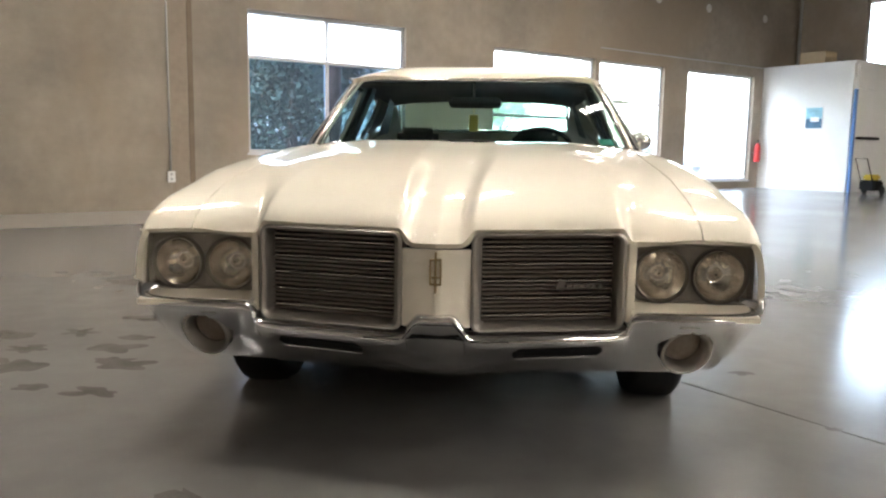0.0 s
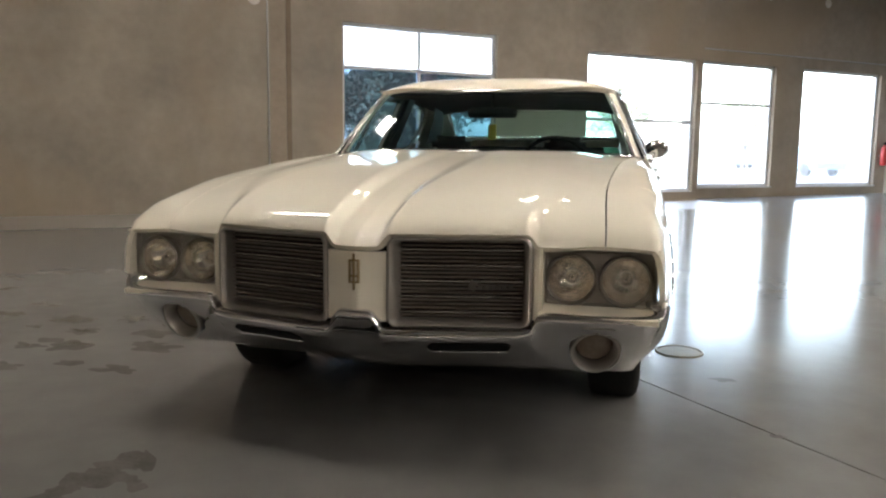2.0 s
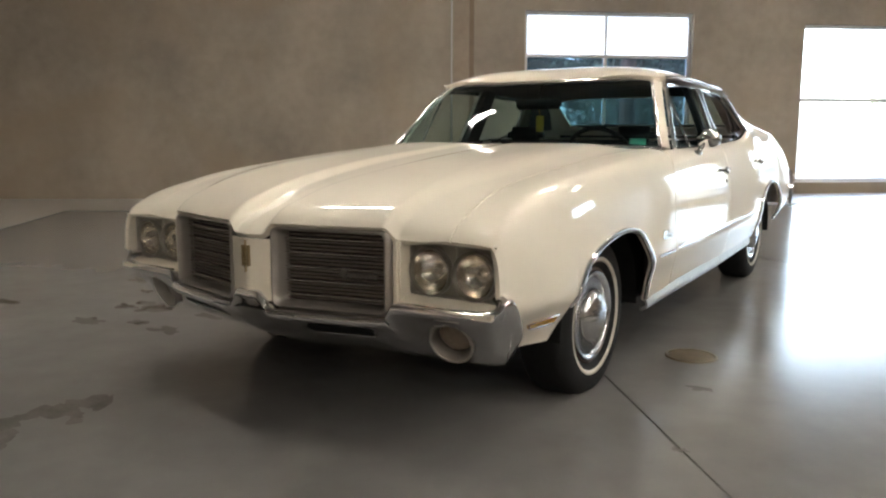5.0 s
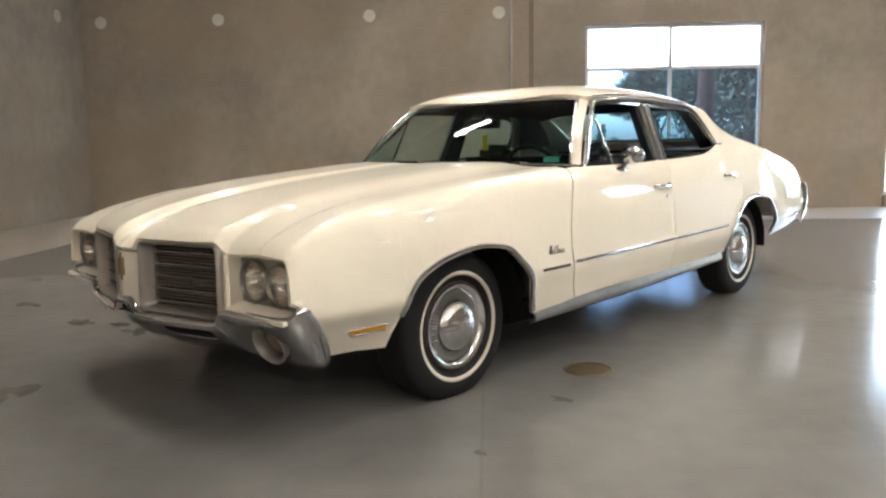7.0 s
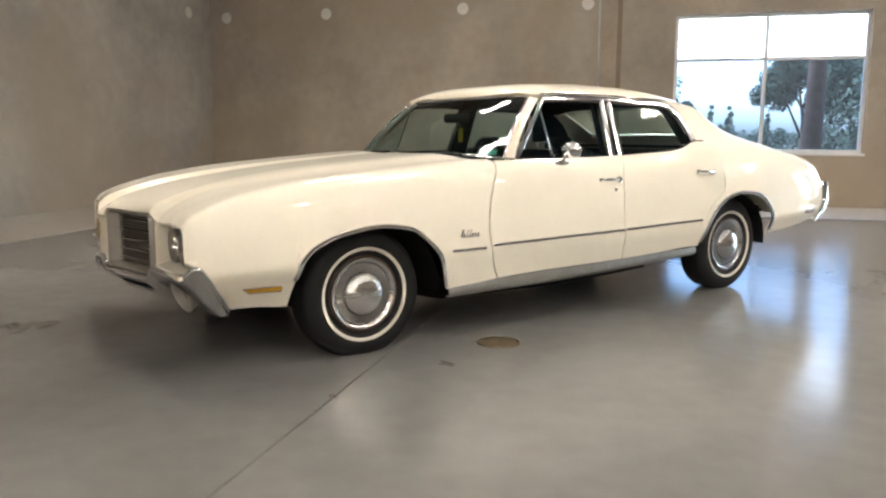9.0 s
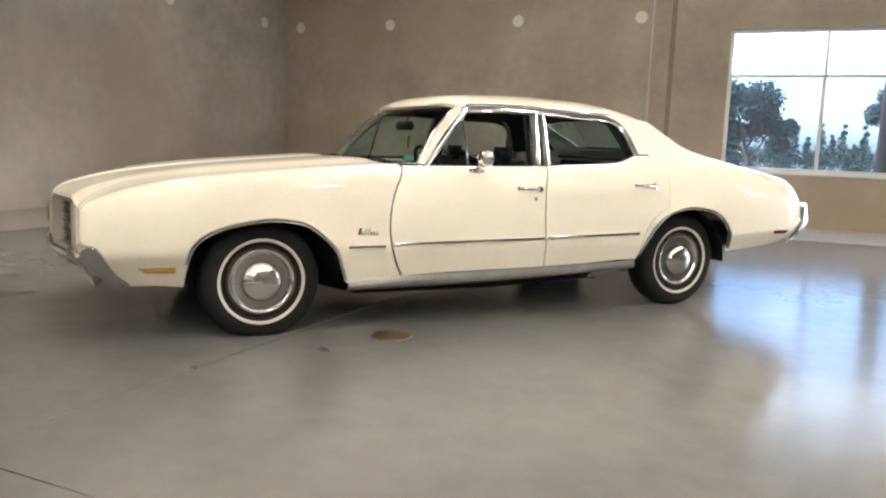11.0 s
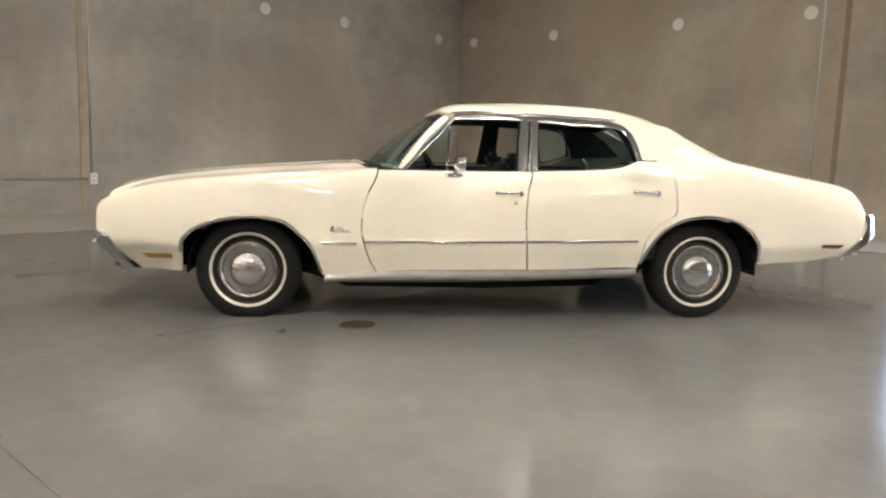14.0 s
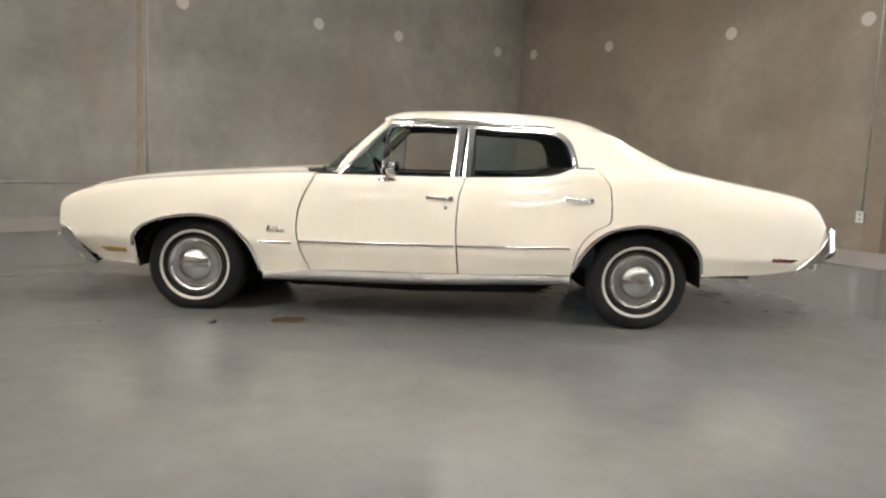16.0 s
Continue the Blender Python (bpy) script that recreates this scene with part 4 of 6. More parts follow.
# ---- nose ----
centre = sheet(lambda s, t: Vector(((2 * s - 1) * 0.094, nose_y((2 * s - 1) * 0.094) - 0.004 * (1 - (2 * s - 1) ** 4), 0.455 + 0.214 * t)), 12, 6, 0.02)
part("nose_panel", centre, M_CREAM, car, soft=True, angle=40)
for sgn in (1, -1):
    x0, x1 = sorted((sgn * 0.522, sgn * 0.553))
    part("nose_panel", box(x0, x1, -0.905, -0.80, 0.455, 0.69, 0.008), M_CREAM, car, soft=True, angle=40)
    ledge = sheet(lambda s, t: Vector((sgn * (0.545 + 0.352 * s), -0.928 + 0.016 * s + 0.118 * t, 0.484 + 0.024 * ease(t * 1.5))), 6, 6, 0.015)
    part("headlight_ledge", ledge, M_CREAM, car, soft=True, angle=40)

    header = sheet(lambda s, t: Vector((sgn * (0.548 + 0.348 * s), -0.878 + 0.07 * t, 0.684)), 6, 3, -0.006)
    part("headlight_header", header, M_CREAM, car)

# gilt emblem on the nose: a plain framed upright mark
em = bmesh.new()
for x0, x1, z0, z1 in ((-0.0165, -0.012, 0.575, 0.645), (0.012, 0.0165, 0.575, 0.645), (-0.0165, 0.0165, 0.641, 0.646), (-0.0165, 0.0165, 0.574, 0.579), (-0.003, 0.003, 0.552, 0.664), (-0.011, 0.011, 0.593, 0.598)):
    box(x0, x1, -1.046, -1.034, z0, z1, 0.0008, em, seg=1)
part("emblem", em, M_GOLD, car, "small gilt upright emblem")


def rounded(x0, x1, z0, z1, r, y, n=5):
    out = []
    for cx, cz, a0 in ((x1 - r, z1 - r, 0), (x0 + r, z1 - r, 90), (x0 + r, z0 + r, 180), (x1 - r, z0 + r, 270)):
        out += [Vector((cx + r * math.cos(radians(a0 + 90 * k / n)), y, cz + r * math.sin(radians(a0 + 90 * k / n)))) for k in range(n + 1)]
    return out


def hoops(loops, cap=False):
    bm = bmesh.new()
    rings = [[bm.verts.new(p) for p in loop] for loop in loops]
    for a, b in zip(rings, rings[1:]):
        for k in range(len(a)):
            bm.faces.new((a[k], a[(k + 1) % len(a)], b[(k + 1) % len(a)], b[k]))
    if cap:
        bm.faces.new(rings[-1])
    return bm


def grille(sgn):
    """One grille, lying in the swept-back face of the nose."""
    def place(bm):
        for v in bm.verts:
            v.co.y += nose_y(v.co.x)
        return bm

    def loop(x0, x1, z0, z1, r, y):
        a, b = sorted((sgn * x0, sgn * x1))
        return rounded(a, b, z0, z1, r, y)

    frame_loops = [loop(0.094, 0.524, 0.438, 0.716, 0.03, 0.09), loop(0.094, 0.524, 0.438, 0.716, 0.03, 0.004), loop(0.097, 0.521, 0.440, 0.714, 0.028, -0.006), loop(0.104, 0.514, 0.444, 0.710, 0.024, -0.009),
                   loop(0.111, 0.507, 0.449, 0.706, 0.02, -0.004), loop(0.117, 0.500, 0.455, 0.703, 0.016, 0.010), loop(0.121, 0.492, 0.460, 0.701, 0.012, 0.055)]
    g = part("grille", place(hoops(frame_loops)), M_ARGENT, car, "rectangular grille with satin metal surround", soft=True, angle=45)
    a, b = sorted((sgn * 0.115, sgn * 0.498))
    part("grille_backing", place(box(a, b, 0.062, 0.07, 0.452, 0.71)), M_DARK, g)
    n = 20
    for i in range(n):
        z = 0.467 + (0.697 - 0.467) * i / (n - 1)
        bright = i % 4 == 1
        part("grille_bar", place(box(a + 0.004, b - 0.004, 0.042 - (0.005 if bright else 0.0), 0.058, z - 0.0022, z + 0.0022, 0.001, seg=1)), M_SLATBRIGHT if bright else M_SLAT, g)
    if sgn > 0:
        sc = bmesh.new()
        for k, w in enumerate((0.022, 0.012, 0.014, 0.012, 0.012, 0.010, 0.012)):
            box(0.0, w, 0.024, 0.032, -0.008, 0.022 if k == 0 else 0.008, 0.001, sc, Matrix.Translation((0.330 + 0.018 * k + (0.012 if k else 0), 0, 0.562)) @ Matrix.Rotation(radians(18), 4, "Y"), seg=1)
        box(0.335, 0.470, 0.026, 0.032, 0.554, 0.558, 0.001, sc, seg=1)
        part("nameplate", place(sc), M_NAMEPLATE, g, "small metal script ornament")
    return g


for sgn in (1, -1):
    grille(sgn)

# headlights: two round lamps in a grey plate each side
for sgn in (1, -1):
    a, b = sorted((sgn * 0.553, sgn * 0.893))
    rim = rounded(a + 0.012, b - 0.012, 0.514, 0.671, 0.01, -0.828)
    plate = hoops([rounded(a, b, 0.507, 0.681, 0.012, -0.80), rounded(a, b, 0.507, 0.681, 0.012, -0.842), rounded(a + 0.006, b - 0.006, 0.511, 0.677, 0.01, -0.846), rim])
    plate.verts.ensure_lookup_table()
    ring = plate.verts[len(plate.verts) - len(rim):]
    edges = [plate.edges.get((ring[k], ring[(k + 1) % len(ring)])) for k in range(len(ring))]
    for x in (0.634, 0.798):
        hole = [plate.verts.new((sgn * x + 0.076 * math.cos(2 * math.pi * k / 32), -0.828, 0.588 + 0.076 * math.sin(2 * math.pi * k / 32))) for k in range(32)]
        edges += [plate.edges.new((hole[k], hole[(k + 1) % 32])) for k in range(32)]
    bmesh.ops.triangle_fill(plate, use_beauty=True, use_dissolve=False, edges=edges)
    bez = part("headlight_bezel", plate, M_BEZEL, car, "grey plate round the headlights", soft=True, angle=40)
    mid = (a + b) / 2
    part("bezel_rib", box(mid - 0.005, mid + 0.005, -0.834, -0.82, 0.514, 0.670, 0.003), M_BEZEL, bez)
    for x in (0.634, 0.798):
        m = Matrix.Translation((sgn * x, -0.831, 0.588))
        lamp = part("headlight", lathe([(0.066, 0.03), (0.080, 0.0), (0.081, -0.018), (0.077, -0.024), (0.072, -0.02), (0.070, -0.008)], 40, "y", cap=False), M_LAMPRING, car, "round sealed-beam headlight", soft=True, at=m, angle=50)
        part("reflector", lathe([(0.071, -0.010), (0.066, 0.004), (0.058, 0.018), (0.046, 0.032), (0.030, 0.043), (0.014, 0.048), (0.012, 0.026), (0.003, 0.023)], 40, "y", cap=False), M_HEADGLASS, lamp, "bright lamp bowl", soft=True)
        lens = part("lens", lathe([(0.0715, -0.011), (0.066, -0.019), (0.052, -0.026), (0.03, -0.031), (0.003, -0.032)], 40, "y", cap=False), M_LENS, lamp, "clear ribbed headlight glass", soft=True)

# ---- trim on the sides ----
HUB_F, HUB_R = Vector((0.76, 0.0, 0.304)), Vector((0.758, 2.952, 0.328))
TYRE_R = 0.327


def flank(y, z, out):
    return Vector((side_x(y, z) + out, y, z))


for sgn in (1, -1):
    # wheel arch mouldings
    ys = [0.032 - 0.428 * math.cos(math.pi * k / 48) for k in range(49)]
    part("arch_moulding", beam(mirrored([flank(y, ARCH_F(y) + 0.007, 0.002) for y in ys], sgn), Vector((sgn, 0, 0)), 0.018, 0.024), M_CHROME, car, "chrome wheel-arch strip", soft=True, angle=40)
    ys = [2.922 - 0.418 * math.cos(math.pi * k / 48) for k in range(49)]
    part("arch_moulding", beam(mirrored([flank(y, ARCH_R(y) + 0.009, 0.002) for y in ys], sgn), Vector((sgn, 0, 0)), 0.018, 0.024), M_CHROME, car, "chrome wheel-arch strip", soft=True, angle=40)
    # side strips, one to each panel
    for y0, y1, z0, z1 in ((0.455, 0.672, 0.495, 0.496), (0.722, 1.732, 0.506, 0.522), (1.752, 2.478, 0.524, 0.540)):
        ps = [flank(y, z0 + (z1 - z0) * (y - y0) / (y1 - y0), 0.004) for y in np.linspace(y0, y1, 12)]
        part("side_strip", beam(mirrored(ps, sgn), Vector((0, 0, 1)), 0.015, 0.012), M_CHROME, car, "thin chrome side strip", soft=True, angle=40)
    # rocker moulding
    ROCK_LOW = curve((0.48, 0.235), (1.36, 0.247), (2.47, 0.292))
    rk = sheet(lambda s, t: Vector((sgn * (side_x(0.475 + 2.02 * s, 0.335) - 0.002 - 0.008 * abs(2 * t - 1) - 0.10 * max(0, 0.25 - t)), 0.475 + 2.02 * s, ROCK_LOW(0.475 + 2.02 * s) + (ROCKER(0.475 + 2.02 * s) - 0.002 - ROCK_LOW(0.475 + 2.02 * s)) * t)), 30, 8, 0.01)
    part("rocker_moulding", rk, M_SILL, car, "ribbed bright metal sill strip", soft=True, angle=40)
    # script on the fender as plain slanted strokes
    sc = bmesh.new()
    for k, (h, w) in enumerate(((0.038, 0.014), (0.016, 0.01), (0.034, 0.006), (0.036, 0.006), (0.016, 0.01), (0.016, 0.008), (0.015, 0.008))):
        y = 0.512 + 0.0175 * k
        box(-0.004, 0.004, -w / 2, w / 2, 0, h, 0.0015, sc, Matrix.Translation((sgn * (side_x(y, 0.58) + 0.003), y, 0.566)) @ Matrix.Rotation(radians(-18), 4, "X"), seg=1)
    box(-0.003, 0.003, 0.515, 0.632, 0.561, 0.565, 0.001, sc, Matrix.Translation((sgn * (side_x(0.57, 0.565) + 0.002), 0, 0)), seg=1)
    part("fender_script", sc, M_CHROME, car, "small chrome script ornament")
    # marker lamps
    for y0, y1, z0, z1, mm, nm in ((-0.627, -0.449, 0.376, 0.401, M_AMBER, "amber front marker lamp"), (3.773, 3.943, 0.513, 0.537, M_RED, "red rear marker lamp")):
        lamp = bmesh.new()
        shape = ((y0, z1), (y1, z1 + 0.003), (y1, z0), (y0 + 0.035, z0)) if y0 < 0 else ((y0, z0), (y0 + 0.004, z1), (y1, z1 - 0.002), (y1 - 0.035, z0 - 0.001))
        fr = [lamp.verts.new((sgn * (side_x(y, z) + 0.008), y, z)) for y, z in shape]
        bk = [lamp.verts.new((sgn * (side_x(y, z) - 0.01), y, z)) for y, z in shape]
        lamp.faces.new(fr)
        for k in range(4):
            lamp.faces.new((fr[k], fr[(k + 1) % 4], bk[(k + 1) % 4], bk[k]))
        ml = part("marker_lamp", lamp, mm, car, nm)
        loop = [Vector((side_x(y, z) + 0.007, y, z)) for y, z in (*shape, shape[0])]
        part("lamp_rim", tube(mirrored(loop, sgn), 0.0026, 6), M_CHROME, ml, soft=True)
    # door handles
    for y0, z0 in ((1.548, 0.829), (2.448, 0.857)):
        h = part("door_handle", tube(mirrored([flank(y0, z0, 0.004), flank(y0 + 0.01, z0, 0.018), flank(y0 + 0.07, z0, 0.022), flank(y0 + 0.14, z0 - 0.003, 0.02)], sgn), [0.006, 0.008, 0.0085, 0.009], 8), M_CHROME, car, "chrome door handle", soft=True)
        part("handle_button", lathe([(0.020, 0.0), (0.020, 0.016), (0.015, 0.022), (0.012, 0.019), (0.002, 0.019)], 16, "x", m=Matrix.Translation((sgn * (side_x(y0 + 0.152, z0) - 0.002), y0 + 0.152, z0 - 0.004)) @ Matrix.Diagonal((sgn, 1, 1, 1))), M_CHROME, h, soft=True, angle=40)
        part("handle_base", lathe([(0.013, 0.0), (0.012, 0.006), (0.003, 0.008)], 12, "x", m=Matrix.Translation((sgn * side_x(y0, z0), y0, z0)) @ Matrix.Diagonal((sgn, 1, 1, 1))), M_CHROME, h, soft=True)
    part("door_lock", lathe([(0.012, 0.0), (0.011, 0.006), (0.003, 0.007)], 14, "x", m=Matrix.Translation((sgn * (side_x(1.667, 0.767) - 0.001), 1.667, 0.767)) @ Matrix.Diagonal((sgn, 1, 1, 1))), M_CHROME, car, soft=True)

# driver's door mirror
mir = part("door_mirror", lathe([(0.052, 0.03), (0.056, 0.02), (0.056, 0.0), (0.050, -0.022), (0.036, -0.038), (0.018, -0.046), (0.003, -0.048)], 24, "y", m=Matrix.Translation((0.922, 1.312, 1.003)) @ Matrix.Rotation(radians(-8), 4, "Z") @ Matrix.Diagonal((1.15, 1, 0.92, 1))), M_CHROME, car, "chrome bullet-shaped door mirror", soft=True, angle=60)
part("mirror_stalk", tube([(0.888, 1.272, 0.928), (0.895, 1.278, 0.945), (0.905, 1.29, 0.972), (0.917, 1.30, 0.99)], [0.016, 0.013, 0.012, 0.014], 8), M_CHROME, mir, soft=True)
foot = bmesh.new()
bmesh.ops.create_uvsphere(foot, u_segments=16, v_segments=8, radius=1)
bmesh.ops.transform(foot, matrix=Matrix.Translation((0.887, 1.275, 0.929)) @ Matrix.Rotation(radians(30), 4, "Y") @ Matrix.Diagonal((0.02, 0.062, 0.012, 1)), verts=foot.verts)
part("mirror_foot", foot, M_CHROME, mir, soft=True)


# ---- wheels ----
def wheel(hub, sgn, ground):
    m = Matrix.Translation((sgn * hub.x, hub.y, hub.z)) @ Matrix.Diagonal((sgn, 1, 1, 1))
    prof = [(0.19, -0.07), (0.215, -0.095), (0.26, -0.103), (0.30, -0.095), (0.318, -0.08), (0.3255, -0.06), (TYRE_R, -0.03), (TYRE_R, 0.03), (0.3255, 0.06), (0.318, 0.078), (0.30, 0.094), (0.262, 0.102), (0.237, 0.1015), (0.215, 0.096), (0.19, 0.07)]
    bm = lathe(prof, 72, "x", closed=True)
    for v in bm.verts:
        low = ground - hub.z
        if v.co.z < low + 0.004:
            v.co.x *= 1.0 + 0.10 * min(1, (low + 0.004 - v.co.z) / 0.03)
            v.co.z = low + 0.002 + 0.002 * (v.co.z - low) if v.co.z < low + 0.002 else v.co.z
    w = part("wheel", bm, M_RUBBER, car, "black tyre with thin white sidewall band", soft=True, at=m, angle=60)
    part("whitewall", lathe([(0.219, 0.0965), (0.222, 0.1005), (0.229, 0.1035), (0.234, 0.1035), (0.2365, 0.1025)], 64, "x", cap=False), M_WHITEBAND, w, "thin white sidewall band", soft=True)
    part("wheel_rim", lathe([(0.10, -0.05), (0.175, -0.04), (0.188, 0.06), (0.193, 0.082), (0.188, 0.086), (0.178, 0.078), (0.176, 0.05), (0.10, 0.045)], 48, "x"), M_RUSTHUB, w, "brown painted rim", soft=True, angle=50)
    part("hubcap", lathe([(0.183, 0.074), (0.184, 0.084), (0.180, 0.0915), (0.172, 0.0925), (0.164, 0.0885), (0.158, 0.082), (0.153, 0.076), (0.130, 0.073), (0.114, 0.074), (0.110, 0.080)], 72, "x", cap=False), M_HUBCAP, w, "polished full hubcap", soft=True, angle=40)
    fins = bmesh.new()
    for k in range(60):
        box(0.0705, 0.0830, -0.0026, 0.0026, 0.113, 0.151, 0.0, fins, Matrix.Rotation(2 * math.pi * k / 60, 4, "X"))
    tagged(part("hubcap_fin_ring", fins, M_HUBCAP, w, "ring of fine radial fins"), kind="stuff")
    part("hubcap_groove", lathe([(0.1115, 0.0752), (0.130, 0.0744), (0.1495, 0.0768)], 48, "x", cap=False), M_NAMEPLATE, w, "dark recess behind the fins", soft=True)
    # domed centre with shallow radial flutes
    face = bmesh.new()
    rings = []
    for r, o in ((0.111, 0.078), (0.109, 0.088), (0.102, 0.100), (0.090, 0.1095), (0.074, 0.1165), (0.055, 0.1215), (0.036, 0.1242), (0.018, 0.1256)):
        rings.append([face.verts.new((o - (0.0016 if k % 4 == 0 else 0.0) * min(1.0, r / 0.09) * (r < 0.105), r * math.cos(math.pi * k / 32), r * math.sin(math.pi * k / 32))) for k in range(64)])
    for p, q in zip(rings, rings[1:]):
        for k in range(64):
            face.faces.new((p[k], p[(k + 1) % 64], q[(k + 1) % 64], q[k]))
    face.faces.new(rings[-1])
    part("hubcap_centre", face, M_BRUSHED, w, "bright domed centre with pressed flutes", soft=True, angle=60)
    return w


for sgn in (1, -1):
    for hub in (HUB_F, HUB_R):
        gx, gy = sgn * hub.x, hub.y
        a = radians(-39.8)
        wheel(hub, sgn, floor_height(gx * math.cos(a) - gy * math.sin(a), gx * math.sin(a) + gy * math.cos(a)))
    # wheel houses
    for yc, zc, r in ((0.03, 0.30, 0.40), (2.93, 0.33, 0.42)):
        well = bmesh.new()
        rows = []
        for k in range(25):
            a = math.pi * (k / 24 * 1.04 - 0.02)
            rows.append([well.verts.new((sgn * x, yc + r * math.cos(a), zc + min(r, 0.37) * math.sin(a))) for x in (0.50, 0.875)])
        for p, q in zip(rows, rows[1:]):
            well.faces.new((p[0], p[1], q[1], q[0]))
        well.faces.new([p[0] for p in rows])
        part("wheel_house", well, M_DARK, car)

# underside, firewall and the dark box behind the grilles
under = bmesh.new()
box(-0.80, 0.80, 0.52, 2.45, 0.275, 0.33, 0.02, under)
box(-0.52, 0.52, -0.68, 0.6, 0.27, 0.34, 0.03, under)
box(-0.52, 0.52, 2.40, 3.90, 0.46, 0.54, 0.03, under)
part("underbody", under, M_DARK, car)
# rails, crossmember, gearbox and muffler: unseen, added to block reflected light under the car
for sgn in (1, -1):
    part("frame_rail", beam([Vector((sgn * x, y, z)) for x, y, z in ((0.44, -0.66, 0.36), (0.44, 0.35, 0.27), (0.62, 0.62, 0.215), (0.66, 1.5, 0.215), (0.62, 2.3, 0.235), (0.50, 2.55, 0.34), (0.50, 3.8, 0.42))], Vector((0, 0, 1)), 0.10, 0.06), M_DARK, car)
part("crossmember", box(-0.62, 0.62, 1.15, 1.27, 0.19, 0.26, 0.02), M_DARK, car)
part("gearbox", box(-0.16, 0.16, 0.35, 1.35, 0.17, 0.30, 0.05), M_DARK, car)
part("oil_pan", box(-0.20, 0.20, -0.35, 0.25, 0.20, 0.30, 0.04), M_DARK, car)
part("muffler", box(-0.55, -0.28, 1.75, 2.35, 0.17, 0.28, 0.05), M_DARK, car)
part("fuel_tank", box(-0.45, 0.45, 3.35, 3.88, 0.32, 0.48, 0.05), M_DARK, car)
part("firewall", box(-0.84, 0.84, 0.62, 0.70, 0.28, 0.93), M_DARK, car)
part("radiator_bulkhead", box(-0.50, 0.50, -0.83, -0.80, 0.36, 0.71), M_DARK, car)
part("lamp_bulkhead", box(-0.87, 0.87, -0.766, -0.745, 0.50, 0.682), M_DARK, car)
for sgn in (1, -1):
    part("front_axle_arm", tube([(sgn * 0.3, 0.0, 0.24), (sgn * 0.66, 0.0, 0.28)], 0.03, 8), M_DARK, car)
part("rear_axle", tube([(-0.7, 2.952, 0.328), (0.7, 2.952, 0.328)], 0.045, 10), M_DARK, car)
part("exhaust_pipe", tube([(0.35, 1.0, 0.24), (0.38, 2.3, 0.24), (0.45, 3.4, 0.40), (0.5, 3.85, 0.44)], 0.025, 8), M_DARK, car)

# cowl with wipers
cowl = sheet(lambda s, t: Vector(((2 * s - 1) * 0.80, hood_rear((2 * s - 1) * 0.78) - 0.03 + (0.17 + 0.02 * (2 * s - 1) ** 2) * t, 0.945 - 0.01 * (2 * s - 1) ** 2 + 0.012 * t)), 20, 4, 0.01)
part("cowl", cowl, M_DARK, car)
for x0, x1 in ((-0.62, -0.10), (0.02, 0.56)):
    pts = [windshield_point((x / 0.795 + 1) / 2, 0.012) + Vector((0, -0.022, 0.004)) for k, x in enumerate(np.linspace(x0, x1, 5))]
    part("wiper", tube(pts, 0.005, 6), M_DARK, car, "black wiper blade", soft=True)

# ---- cabin ----
def cushion(x0, x1, y0, y1, z0, z1, m=None, b=0.05):
    bm = box(x0, x1, y0, y1, z0, z1, b, None, m, 4)
    return bm


seat = part("front_seat", cushion(-0.68, 0.68, 1.22, 1.72, 0.36, 0.56), M_VINYL, car, "dark bench seat", soft=True)
part("backrest", cushion(-0.68, 0.68, -0.07, 0.07, 0.0, 0.50, Matrix.Translation((0, 1.66, 0.50)) @ Matrix.Rotation(radians(-12), 4, "X")), M_VINYL, seat, soft=True)
for x in (-0.37, 0.37):
    part("head_restraint", cushion(x - 0.13, x + 0.13, 1.70, 1.80, 0.965, 1.075, b=0.035), M_VINYL, seat, soft=True)
rs = part("rear_seat", cushion(-0.68, 0.68, 2.25, 2.78, 0.38, 0.58), M_VINYL, car, "dark rear bench", soft=True)
part("backrest", cushion(-0.68, 0.68, -0.08, 0.08, 0.0, 0.48, Matrix.Translation((0, 2.80, 0.52)) @ Matrix.Rotation(radians(-18), 4, "X")), M_VINYL, rs, soft=True)
part("parcel_shelf", box(-0.66, 0.66, 2.90, 3.18, 1.00, 1.02, 0.005), M_VINYL, car)
part("headliner", sheet(lambda s, t: roof_point(0.02 + 0.96 * s, 0.02 + 0.96 * t) - Vector((0, 0, 0.032)), 14, 14), M_VINYL, car, soft=True)
dash = bmesh.new()
box(-0.78, 0.78, 0.78, 1.10, 0.72, 0.955, 0.035, dash, None, 4)
box(0.14, 0.62, 1.02, 1.14, 0.76, 0.965, 0.03, dash, None, 4)
part("dashboard", dash, M_VINYL, car, "dark padded dashboard", soft=True)
